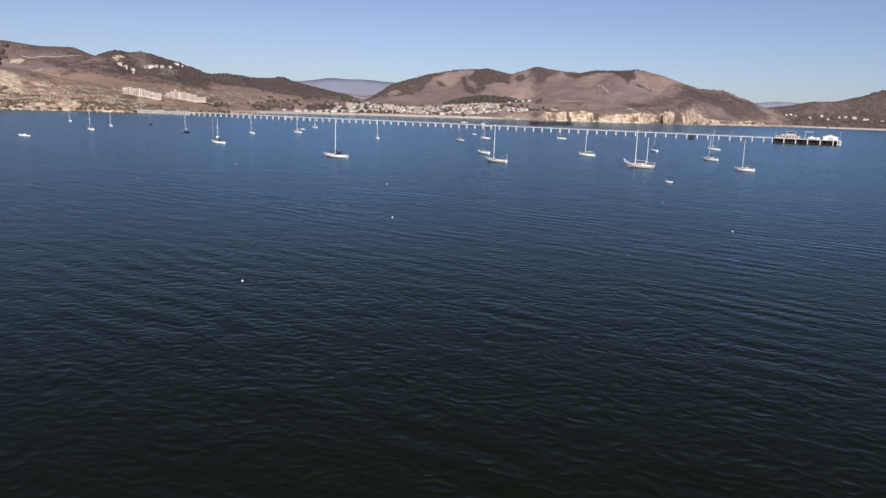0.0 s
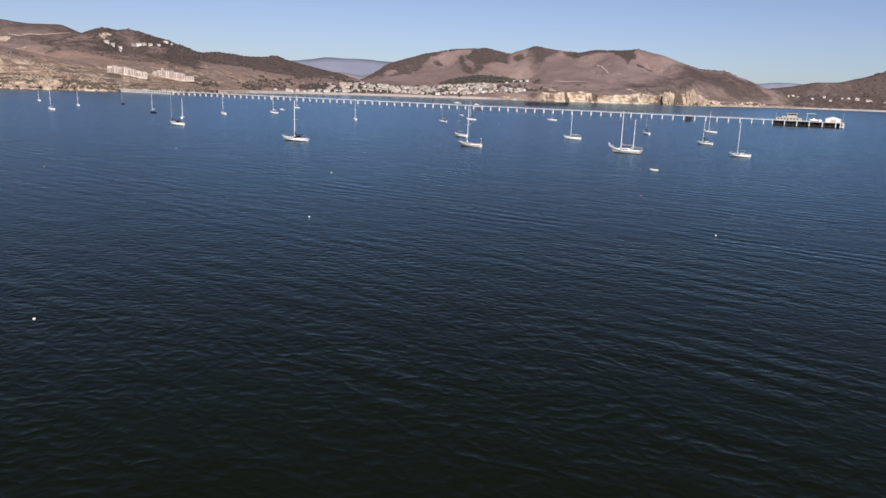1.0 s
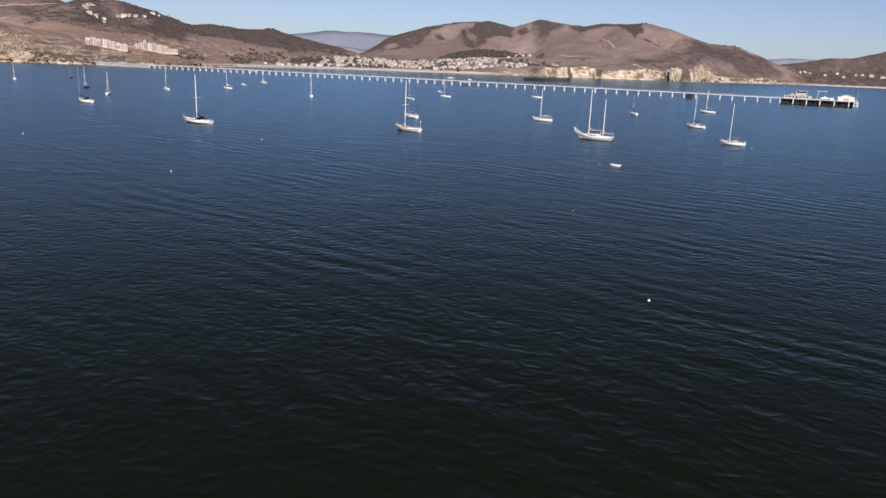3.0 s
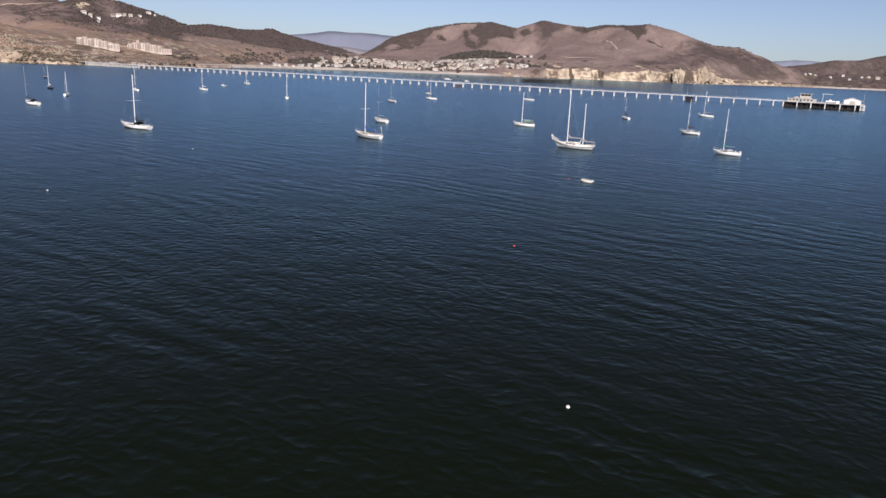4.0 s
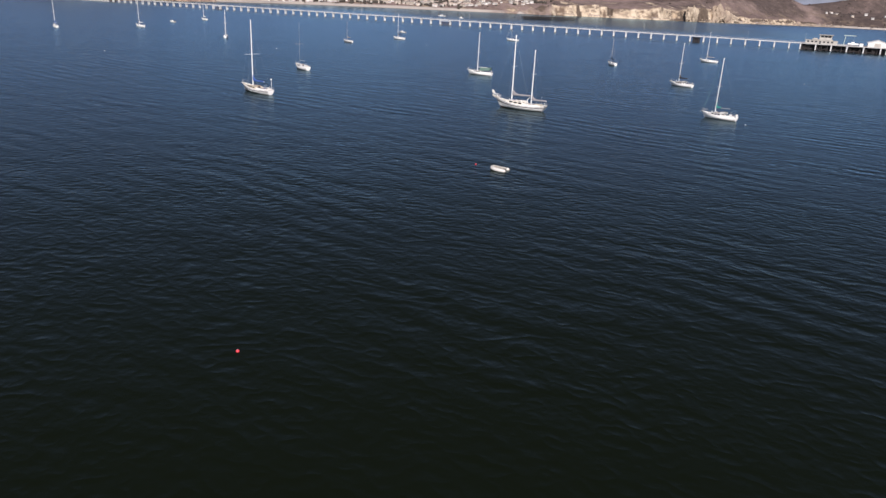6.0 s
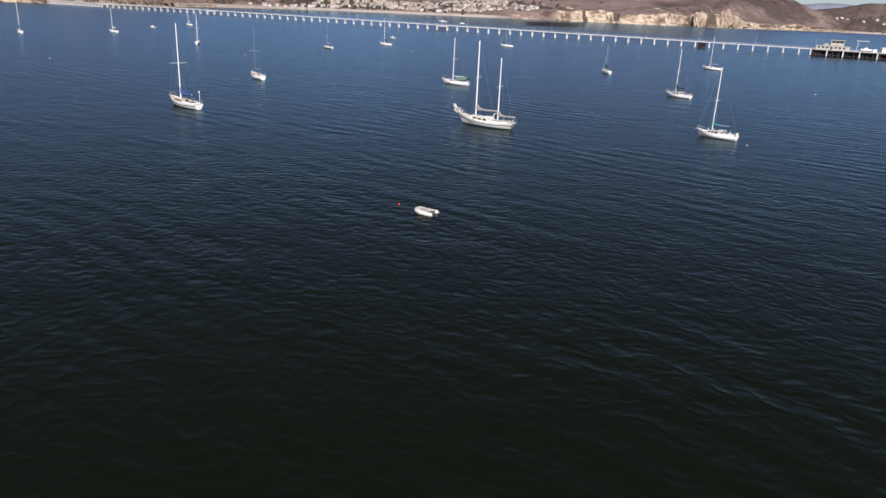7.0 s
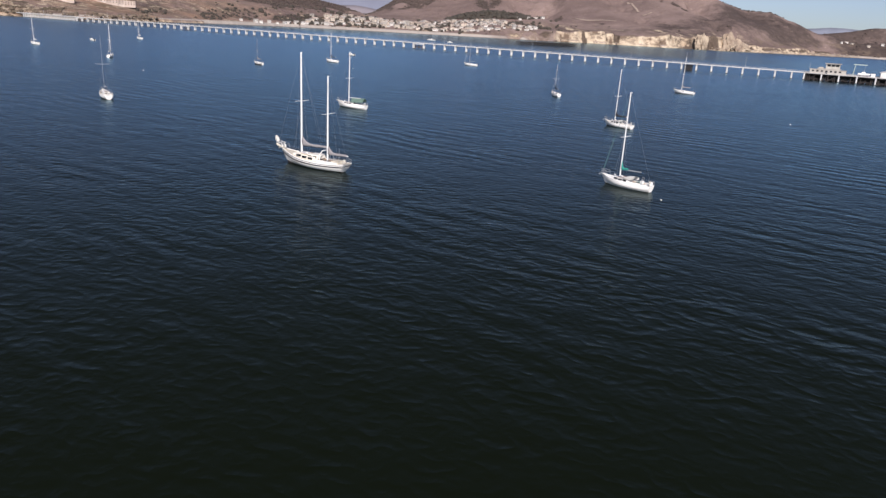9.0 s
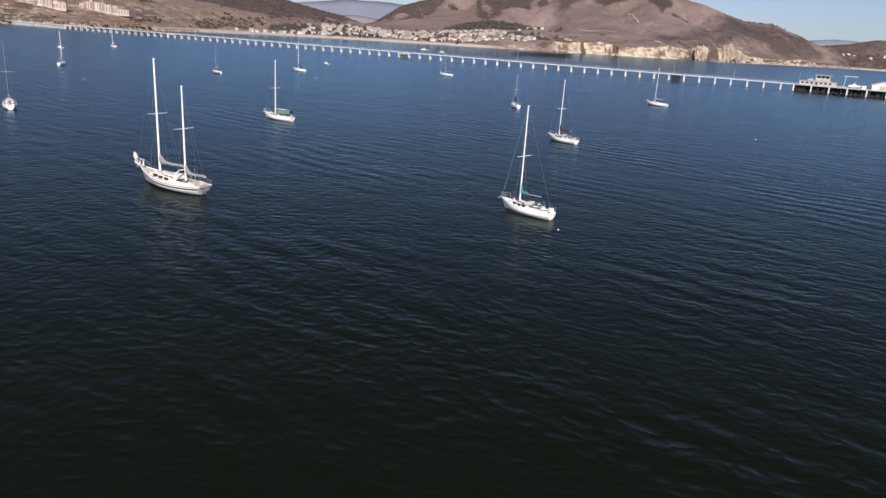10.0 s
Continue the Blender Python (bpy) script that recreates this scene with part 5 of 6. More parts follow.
def sailboat(x, y, heading, L, mast_h, mast_at, label, hull=None, stripe=None, cover=None, spar=None, detail=2, mizzen=None, sprit=0.0, jib=None, dodger=None,
             awning=None, pole=False, mast_r=0.11, cove=False, outboard=False, beam=None, trunk=0.55, bow=0.068, transom=0.56, cover_len=1.0, house=None, wire=1.0, deck_paint=None, counter=0.02, freeboard=1.0):
    """A moored sailing boat: hull, deck, cabin, rig, rails. x forward from amidships; mast_at along it."""
    hull, stripe, cover, spar = hull or M_GEL, stripe or M_NAVY, cover, spar or M_MAST
    b = thing("sailboat", pose(x, y, 0, 0, random.uniform(-0.5, 0.5), heading), label, "sailboat", "boats moored in the bay")
    B, sheer = beam or L * 0.29, (0.38 + L * 0.060) * freeboard
    bm, edge = hull_surface(L, B, sheer, L * bow, L * 0.13, L * counter, transom, cove)
    hl = part("hull", bm, [hull, M_ANTI, stripe], b, smooth=True)
    hl.data.set_sharp_from_angle(angle=radians(40))
    # deck, slightly below the rail
    bm = bmesh.new()
    rows = [[bm.verts.new((px, py * k * 0.97, pz - 0.05 + 0.06 * (1 - k * k))) for k in (-1, -0.5, 0, 0.5, 1)] for px, py, pz in edge]
    for r0, r1 in zip(rows, rows[1:]):
        for k in range(4):
            bm.faces.new((r0[k], r0[k + 1], r1[k + 1], r1[k]))
    bmesh.ops.recalc_face_normals(bm, faces=bm.faces)
    part("deck", bm, deck_paint or M_DECK, b)
    for sgn in (-1, 1):
        bm = bmesh.new()
        sweep(bm, [(px, sgn * py * 0.99, pz + 0.02) for px, py, pz in edge], [0.05] * len(edge), n=6)
        part("toe_rail", bm, hull, b)

    def deck_z(xx):
        return float(np.interp(xx, [e[0] for e in edge], [e[2] for e in edge]))

    def half(xx):
        return float(np.interp(xx, [e[0] for e in edge], [e[1] for e in edge]))

    # cabin trunk
    x0, x1 = -L * 0.10, L * 0.27
    z0, hgt = deck_z(0) - 0.03, trunk
    bm = bmesh.new()
    secs = []
    for t in (0, 0.35, 0.75, 1.0):
        xx = x0 + (x1 - x0) * t
        w, hh = min(half(xx) * 0.68, B * 0.33), hgt * (1.0 - 0.25 * t) if t < 1 else hgt * 0.30
        zz = deck_z(xx) - 0.04
        secs.append([bm.verts.new((xx, yy, zz + dz)) for yy, dz in ((-w, 0), (-w * 0.90, hh * 0.85), (-w * 0.6, hh), (w * 0.6, hh), (w * 0.90, hh * 0.85), (w, 0))])
    for a, c in zip(secs, secs[1:]):
        for k in range(5):
            bm.faces.new((a[k], a[k + 1], c[k + 1], c[k]))
    bm.faces.new(secs[0])
    bm.faces.new(secs[-1][::-1])
    bmesh.ops.recalc_face_normals(bm, faces=bm.faces)
    cabin = part("cabin", bm, house or hull, b)
    for sgn in (-1, 1):
        for i in range(3 if detail > 1 else 2):
            xx = x0 + (x1 - x0) * (0.12 + 0.24 * i)
            w = min(half(xx) * 0.68, B * 0.33) * 0.955
            bm = bmesh.new()
            box(bm, xx, xx + L * 0.066, sgn * w - 0.05, sgn * w + 0.05, deck_z(xx) + hgt * 0.20, deck_z(xx) + hgt * 0.66)
            part("window", bm, M_GLASS, cabin)
    if detail > 1:
        bm = bmesh.new()
        box(bm, x0 + (x1 - x0) * 0.55, x0 + (x1 - x0) * 0.55 + 0.55, -0.28, 0.28, deck_z(0) + hgt * 0.86, deck_z(0) + hgt * 0.98)
        part("hatch", bm, M_GLASS, cabin)
        bm = bmesh.new()
        box(bm, x0 - 0.02, x0 + 0.7, -0.35, 0.35, z0 + hgt - 0.02, z0 + hgt + 0.06)
        part("sliding_hatch", bm, M_TEAK, cabin)
    # cockpit: coamings, benches and a near-black sole slab that paints the well's shade
    cx0, cx1 = -L * 0.40, x0 - 0.03
    cw = half((cx0 + cx1) / 2) * 0.62
    bm = bmesh.new()
    for sgn in (-1, 1):
        box(bm, cx0, cx1, sgn * cw - 0.06, sgn * cw + 0.06, z0 - 0.05, z0 + 0.28)
    box(bm, cx0 - 0.1, cx0 + 0.05, -cw, cw, z0 - 0.05, z0 + 0.24)
    part("coaming", bm, hull if detail < 3 else M_GEL, b)
    bm = bmesh.new()
    box(bm, cx0 + 0.06, cx1, -cw * 0.38, cw * 0.38, z0 - 0.02, z0 + 0.04)
    part("shaded_sole", bm, M_STRIPE, b)
    for sgn in (-1, 1):
        bm = bmesh.new()
        box(bm, cx0 + 0.06, cx1, sgn * cw * 0.68 - cw * 0.28, sgn * cw * 0.68 + cw * 0.28, z0 - 0.02, z0 + 0.16)
        part("bench", bm, M_TEAK if detail > 2 else M_DECK, b)
    if detail > 1:
        bm = bmesh.new()
        tube(bm, (cx0 + L * 0.09, 0, z0), (cx0 + L * 0.09, 0, z0 + 0.75), 0.07, n=6)
        n = 14
        c = Vector((cx0 + L * 0.09 - 0.1, 0, z0 + 0.85))
        sweep(bm, [c + Vector((0, math.cos(i * math.tau / n) * 0.4, math.sin(i * math.tau / n) * 0.4)) for i in range(n + 1)], [0.025] * (n + 1), n=5)
        part("wheel", bm, M_STEEL, b)

    # rig
    def rig(mx, top, base, boom_len, cov, name="mast", r=mast_r):
        bm = bmesh.new()
        tube(bm, (mx, 0, base), (mx, 0, top), r, r * 0.72, n=10)
        box(bm, mx - 0.25, mx + 0.1, -0.05, 0.05, top - 0.02, top + 0.06)
        ms = part(name, bm, spar, b, smooth=False)
        for fr in ((0.56 if name != "mast" else 0.52 if mizzen else 0.48,) if top < 18.5 or mizzen else (0.40, 0.68)):
            zz = base + (top - base) * fr
            bm = bmesh.new()
            w = B * (0.42 if mizzen else 0.60)
            sweep(bm, [(mx - 0.1, -w, zz + 0.06), (mx, 0, zz), (mx - 0.1, w, zz + 0.06)], [0.03, 0.055, 0.03], n=6)
            part("spreader", bm, spar, ms)
        bz = base + 1.15 if name == "mast" else base + 1.0
        bm = bmesh.new()
        tube(bm, (mx - 0.15, 0, bz), (mx - boom_len, 0, bz + 0.12), 0.075, n=8)
        bo = part("boom", bm, spar if cover_len == 1 else M_GREYSPAR, b)
        if cov:
            bm = bmesh.new()
            k, rings = 12, []
            for i in range(k):
                t = i / (k - 1)
                top_z = 0.30 - 0.08 * t + 1.15 * max(0, 1 - t / 0.36) ** 2 + 0.025 * math.sin(i * 2.1)
                low_z = -0.13 - 0.03 * math.sin(i * 1.3)
                wide = (0.20 - 0.09 * t) * (0.7 if i in (0, k - 1) else 1)
                xx = mx - 0.10 - t * (boom_len - 0.3) * cover_len
                rings.append([bm.verts.new((xx, wide * math.sin(a) * (1.0 if math.cos(a) < 0 else 0.75), bz + 0.12 * t + (top_z + low_z) / 2 + (top_z - low_z) / 2 * math.cos(a))) for a in [math.tau * j / 10 for j in range(10)]])
            for r0, r1 in zip(rings, rings[1:]):
                for j in range(10):
                    bm.faces.new((r0[j], r0[(j + 1) % 10], r1[(j + 1) % 10], r1[j]))
            bm.faces.new(rings[0])
            bm.faces.new(rings[-1][::-1])
            bmesh.ops.recalc_face_normals(bm, faces=bm.faces)
            part("sail_cover", bm, cov, bo, smooth=True)
        return ms

    base = deck_z(mast_at) + (trunk * 0.9 if x0 < mast_at < x1 else 0.0) - 0.05
    boom = min(L * 0.40, mast_at - cx0 - 0.6)
    rig(mast_at, mast_h, base, boom, cover)
    bowx, bowz = edge[-1][0] - 0.15 + sprit * 0.95, edge[-1][2] + 0.1
    wires = [((bowx, 0, bowz), (mast_at + 0.05, 0, mast_h - 0.1)), ((-L / 2 + 0.15, 0, edge[0][2]), (mast_at - 0.05, 0, mast_h - 0.05))]
    if mizzen:
        mz_x, mz_h = mizzen
        rig(mz_x, mz_h, deck_z(mz_x) + 0.25, mz_x + L / 2 + 0.1, cover, "mizzen_mast", mast_r * 0.88)
        wires[1] = ((mz_x + 0.5, 0.4, deck_z(mz_x) + 0.3), (mast_at - 0.1, 0.05, mast_h - 0.3))
        wires.append(((mz_x + 0.9, -0.4, deck_z(mz_x) + 0.9), (mast_at - 0.1, -0.05, mast_h - 0.3)))
        wires.append(((-L / 2 + 0.2, 0, edge[0][2] + 0.7), (mz_x - 0.1, 0, mz_h - 0.2)))
        wires += [((mz_x - 0.7, s * half(mz_x) * 0.95, deck_z(mz_x)), (mz_x, 0, mz_h - 0.2)) for s in (-1, 1)]
    for s in (-1, 1):
        for dx, top in ((0.0, mast_h - 0.2), (-0.6, base + (mast_h - base) * 0.5), (0.6, base + (mast_h - base) * 0.5)):
            wires.append(((mast_at + dx, s * half(mast_at) * 0.96, deck_z(mast_at)), (mast_at, s * 0.05, top)))
    for a, c in wires:
        bm = bmesh.new()
        tube(bm, a, c, (0.008 if detail > 1 else 0.012) * wire, n=4)
        part("stay", bm, M_WIRE, b)
    if jib:
        a, c = Vector(wires[0][0]), Vector(wires[0][1])
        bm = bmesh.new()
        sweep(bm, [a.lerp(c, t) for t in (0.05, 0.1, 0.5, 0.93)], [0.02, 0.036, 0.026, 0.015], n=8)
        part("furled_jib", bm, jib, b)
    # rails
    rr = 0.02
    bx, bz = edge[-1][0], edge[-1][2]
    bm = bmesh.new()
    w1 = half(bx - 0.9)
    for zz in (0.35, 0.65):
        sweep(bm, [(bx - 1.2, -half(bx - 1.2), bz + zz - 0.05), (bx - 0.4, -half(bx - 0.4) - 0.1, bz + zz), (bx + 0.12 + sprit * 0.6, 0, bz + zz), (bx - 0.4, half(bx - 0.4) + 0.1, bz + zz), (bx - 1.2, half(bx - 1.2), bz + zz - 0.05)], [rr] * 5, n=5)
    for s in (-1, 1):
        tube(bm, (bx - 1.2, s * half(bx - 1.2), bz - 0.1), (bx - 1.2, s * half(bx - 1.2), bz + 0.62), rr, n=5)
        tube(bm, (bx - 0.4, s * (half(bx - 0.4)), bz - 0.05), (bx - 0.4, s * (half(bx - 0.4) + 0.1), bz + 0.65), rr, n=5)
    part("pulpit", bm, M_STEEL, b)
    bm = bmesh.new()
    sx, sz, sw = edge[0][0], edge[0][2], edge[0][1]
    for zz in (0.35, 0.65):
        sweep(bm, [(sx + 1.2, -half(sx + 1.2), sz + zz), (sx + 0.1, -sw, sz + zz), (sx + 0.1, sw, sz + zz), (sx + 1.2, half(sx + 1.2), sz + zz)], [rr] * 4, n=5)
    for s in (-1, 1):
        for xx in (sx + 1.2, sx + 0.1):
            tube(bm, (xx, s * half(xx), sz - 0.05), (xx, s * half(xx), sz + 0.66), rr, n=5)
    part("pushpit", bm, M_STEEL, b)
    if detail > 1:
        xs = [bx - 1.2 - i * (L - 2.4) / 6 for i in range(1, 6)]
        for s in (-1, 1):
            for xx in xs:
                bm = bmesh.new()
                tube(bm, (xx, s * half(xx) * 0.98, deck_z(xx) - 0.02), (xx, s * half(xx) * 0.98, deck_z(xx) + 0.62), 0.016, n=5)
                part("stanchion", bm, M_STEEL, b)
            bm = bmesh.new()
            line = [bx - 1.2, *xs, sx + 1.2]
            for zz in (0.33, 0.6):
                sweep(bm, [(xx, s * half(xx) * 0.98, deck_z(xx) + zz) for xx in line], [0.008] * len(line), n=4)
            part("lifeline", bm, M_WIRE, b)
    if dodger:
        bm = bmesh.new()
        w = B * 0.34
        arcs = []
        for xx, k in ((x0 + 1.1, 0.12), (x0 + 0.5, 0.85), (x0 - 0.15, 1.0), (x0 - 0.9, 1.0)):
            arcs.append([bm.verts.new((xx, -math.cos(a) * w, z0 + hgt * 0.75 + math.sin(a) ** 0.6 * (0.95 if dodger is M_BLACK else 0.55) * k)) for a in [math.pi * i / 8 for i in range(9)]])
        for a, c in zip(arcs, arcs[1:]):
            for k in range(8):
                bm.faces.new((a[k], a[k + 1], c[k + 1], c[k]))
        bmesh.ops.solidify(bm, geom=bm.faces[:], thickness=0.03)
        part("dodger", bm, dodger, b, smooth=True)
    if awning:
        bm = bmesh.new()
        a0, a1 = cx0 - 0.5, mast_at - 1.3
        arcs = []
        for t in (0, 0.33, 0.66, 1):
            xx = a0 + (a1 - a0) * t
            w = half(xx) * 0.85
            zz = base + 1.45 - 0.12 * math.sin(t * math.pi) - 0.25 * t
            arcs.append([bm.verts.new((xx, yy * w, zz - 1.05 * abs(yy) ** 1.4)) for yy in (-1, -0.6, -0.25, 0, 0.25, 0.6, 1)])
        for a, c in zip(arcs, arcs[1:]):
            for k in range(6):
                bm.faces.new((a[k], a[k + 1], c[k + 1], c[k]))
        bmesh.ops.solidify(bm, geom=bm.faces[:], thickness=0.02)
        part("awning", bm, awning, b, smooth=True)
    if pole:
        bm = bmesh.new()
        tube(bm, (sx + 0.35, -sw * 0.5, sz), (sx + 0.35, -sw * 0.5, sz + 2.7), 0.05, 0.04, n=8)
        pm = part("radar_pole", bm, M_MAST, b)
        bm = bmesh.new()
        tube(bm, (sx + 0.45, -sw * 0.5, sz + 2.55), (sx + 0.45, -sw * 0.5, sz + 2.75), 0.22, 0.18, n=12)
        part("radome", bm, M_GEL, pm)
    # companionway, winches, ventilators, anchor, lines
    bm = bmesh.new()
    box(bm, x0 - 0.05, x0 + 0.03, -0.33, 0.33, z0 + 0.06, z0 + hgt - 0.03)
    part("companionway", bm, M_STRIPE, cabin)
    if detail > 1:
        for s in (-1, 1):
            for xx in (cx0 + (cx1 - cx0) * 0.45, cx0 + (cx1 - cx0) * 0.8):
                bm = bmesh.new()
                tube(bm, (xx, s * cw, z0 + 0.27), (xx, s * cw, z0 + 0.48), 0.10, 0.075, n=8)
                part("winch", bm, M_WIRE, b)
            bm = bmesh.new()
            xx, w = x0 + (x1 - x0) * 0.30, min(half(x0 + (x1 - x0) * 0.30) * 0.68, B * 0.33) * 0.72
            box(bm, x0 + 0.4, x0 + (x1 - x0) * 0.62, s * w - 0.03, s * w + 0.03, z0 + hgt * 0.93, z0 + hgt * 0.93 + 0.09)
            part("handrail", bm, M_TEAK, cabin)
        for xx in (x0 + (x1 - x0) * 0.80, x0 + (x1 - x0) * 0.42):
            bm = bmesh.new()
            sweep(bm, [(xx, B * 0.14, z0 + hgt * 0.7), (xx, B * 0.14, z0 + hgt + 0.2), (xx + 0.16, B * 0.14, z0 + hgt + 0.26)], [0.07, 0.07, 0.10], n=8)
            part("ventilator", bm, M_GEL, cabin)
        bm = bmesh.new()
        sweep(bm, [(bx - 0.9, 0.12, bz + 0.06), (bx + 0.1, 0.12, bz + 0.12), (bx + 0.32, 0.12, bz - 0.12)], [0.035, 0.04, 0.05], n=6)
        box(bm, bx + 0.12, bx + 0.34, -0.12, 0.34, bz - 0.22, bz - 0.14)
        part("anchor", bm, M_GREYSPAR, b)
        bm = bmesh.new()
        k = 12
        c = Vector((sx + 0.12, sw * 0.62, sz + 0.48))
        sweep(bm, [c + Vector((0, math.cos(0.5 + i * 5.3 / k) * 0.26, math.sin(0.5 + i * 5.3 / k) * 0.26)) for i in range(k + 1)], [0.07] * (k + 1), n=6)
        part("horseshoe_buoy", bm, M_CREAM, b)
        for s in (-1, 1):
            bm = bmesh.new()
            sweep(bm, [(mast_at + 0.1, s * 0.4, deck_z(mast_at) + 0.02 + (hgt * 0.9 if x0 < mast_at < x1 else 0)), (x0 + 0.5, s * 0.55, z0 + hgt + 0.02), (cx1, s * cw * 0.9, z0 + 0.3)], [0.018] * 3, n=4)
            part("halyard", bm, M_BLUE if s > 0 else M_GREY, b)
        for i in range(2):
            bm = bmesh.new()
            xx = cx0 + (cx1 - cx0) * (0.25 + 0.35 * i)
            box(bm, xx - 0.42, xx + 0.42, (1 - 2 * i) * cw * 0.68 - cw * 0.24, (1 - 2 * i) * cw * 0.68 + cw * 0.24, z0 + 0.165, z0 + 0.25, bevel=0.03)
            part("cushion", bm, cover or M_GREY, b)
    if outboard:
        bm = bmesh.new()
        box(bm, sx - 0.35, sx - 0.02, -0.75, -0.4, sz - 0.25, sz + 0.35, 0.8, bevel=0.05)
        tube(bm, (sx - 0.22, -0.57, sz - 0.25), (sx - 0.22, -0.57, -0.3), 0.07, n=6)
        part("outboard_motor", bm, M_GEL, b)
    return b, edge, hl


# the ketch
ket, edge, ketch_hull = sailboat(88.55, 332.3, 154, 13.5, 17.5, 2.42, "white two-masted ketch with dark sheer stripes and furled grey sails", hull=M_GEL, stripe=M_STRIPE, cover=M_GREY,
                     detail=3, mizzen=(-2.85, 14.3), sprit=0.8, mast_r=0.16, cove=2, beam=3.9, trunk=0.78, jib=None, bow=0.088, transom=0.56, house=M_CREAM, counter=0.075)
ket.name = "ketch"
bx, bz = edge[-1][0], edge[-1][2]
RISE = 0.34
bm = bmesh.new()
sweep(bm, [(bx - 0.9, 0, bz), (bx + 0.1, 0, bz + 0.06), (bx + 0.95, 0, bz + 0.06 + RISE)], [0.20, 0.2, 0.14], n=8, flat=1.3)
sp = part("bowsprit", bm, M_DECK, ket)
bm = bmesh.new()
sweep(bm, [(bx - 0.5, -0.55, bz + 0.7), (bx + 0.4, -0.35, bz + 0.85), (bx + 0.95, 0, bz + 0.75 + RISE), (bx + 0.4, 0.35, bz + 0.85), (bx - 0.5, 0.55, bz + 0.7)], [0.035] * 5, n=5)
for t in (-0.4, 0.2, 0.7):
    for s in (-1, 1):
        tube(bm, (bx + t, s * 0.15, bz + 0.1), (bx + t, s * (0.45 - 0.3 * max(t, 0)), bz + 0.7 + RISE * max(t, 0)), 0.03, n=5)
part("sprit_rail", bm, M_GEL, sp)
# a headsail bundled loosely at the end of the bowsprit
bm = bmesh.new()
bmesh.ops.create_icosphere(bm, subdivisions=3, radius=1.0)
for v in bm.verts:
    c = v.co.copy()
    k = 1 + 0.22 * math.sin(c.x * 7 + 1) * math.sin(c.y * 6) + 0.2 * math.sin(c.z * 8 + c.x * 4)
    v.co = Vector((c.x * 0.36 * k, c.y * 0.26 * k, c.z * 0.52 * k)) + Vector((bx + 0.75 + 0.2 * c.z, 0, bz + 0.80 + RISE))
part("sail_bag", bm, M_RUB, ket, "pale grey headsail bundled on the bowsprit", smooth=True)
for t, s in ((-0.3, -0.35), (-0.6, 0.45), (-1.2, 0.3)):
    bm = bmesh.new()
    tube(bm, (bx + t, s, bz + 0.1), (bx + t, s, bz + 0.6), 0.09, 0.07, n=8)
    part("fender", bm, M_GEL, ket)
# doghouse, hoop and aft cabin of the ketch
zc = edge[5][2]
bm = bmesh.new()
box(bm, -1.7, 0.5, -1.1, 1.1, zc + 0.30, zc + 0.95, 0.86, bevel=0.07)
dg = part("doghouse", bm, M_CREAM, ket)
for s in (-1, 1):
    for i in range(2):
        bm = bmesh.new()
        box(bm, -1.45 + i * 0.95, -0.75 + i * 0.95, s * 1.05 - 0.05, s * 1.05 + 0.05, zc + 0.45, zc + 0.80)
        part("window", bm, M_GLASS, dg)
bm = bmesh.new()
sweep(bm, [(-2.3, -1.3, zc + 0.2), (-2.3, -1.25, zc + 1.3), (-2.3, -0.6, zc + 1.75), (-2.3, 0.6, zc + 1.75), (-2.3, 1.25, zc + 1.3), (-2.3, 1.3, zc + 0.2)], [0.07] * 6, n=6)
part("hoop", bm, M_GEL, ket)
bm = bmesh.new()
box(bm, -5.6, -4.1, -1.0, 1.0, zc - 0.1, zc + 0.45, 0.88, bevel=0.05)
part("aft_cabin", bm, M_BUFF, ket)
bm = bmesh.new()
tube(bm, (-5.9, 1.0, zc), (-5.9, 1.0, zc + 2.6), 0.03, n=5)
part("flagstaff", bm, M_STEEL, ket)
# name board across the transom: plain bars
for y0, y1 in ((-0.85, -0.25), (-0.1, 0.35), (0.45, 0.95)):
    bm = bmesh.new()
    box(bm, -6.80, -6.72, y0, y1, 0.98, 1.09)
    part("name_bar", bm, M_STRIPE, ketch_hull)

sloop, rail, _ = sailboat(138.25, 333.9, 140, 9.0, 14.6, 1.15, "white sloop with teal sail cover and teal furled jib", stripe=M_GEL, cover=M_TEAL, detail=3, jib=M_FADED, dodger=M_GEL, mast_r=0.105, trunk=0.64, cover_len=0.36, transom=0.64, deck_paint=M_GEL)
bm = bmesh.new()
box(bm, -4.45, -4.05, -0.45, 0.2, rail[0][2] + 0.05, rail[0][2] + 0.62, 0.9, bevel=0.06)
part("life_raft_case", bm, M_GEL, sloop, "white case on the stern rail")
bm = bmesh.new()
box(bm, -3.0, -2.4, -0.55, 0.1, rail[2][2] + 0.1, rail[2][2] + 0.55, 0.8, bevel=0.08)
part("sail_bag", bm, M_GEL, sloop, "bundled white sail in the cockpit")
sailboat(149.9, 411.2, 134, 9.0, 14.6, 1.15, "white sloop with black sail cover and white dodger", cover=M_BLACK, detail=2, dodger=M_GEL, mast_r=0.10, transom=0.72, trunk=0.72)
sailboat(78.6, 414.0, 152, 10.0, 14.5, 0.95, "white sloop under a green canvas awning", stripe=M_GREEN, cover=None, detail=2, awning=M_GREEN, mast_r=0.13)
sailboat(-55.1, 332.0, 155, 13.6, 17.1, 0.1, "large white sloop with black sail cover and dodger", cover=M_BLACK, stripe=M_NAVY, detail=2, dodger=M_BLACK, mast_r=0.15, cove=True, freeboard=0.82)
sailboat(20.9, 336.2, 142, 12.2, 17.7, 1.4, "white cruising sloop with dark stripes, blue sail cover and radar pole", hull=M_GEL, house=M_BUFF, stripe=M_STRIPE, cover=M_BLUE, detail=3, pole=True, mast_r=0.14, cove=2)
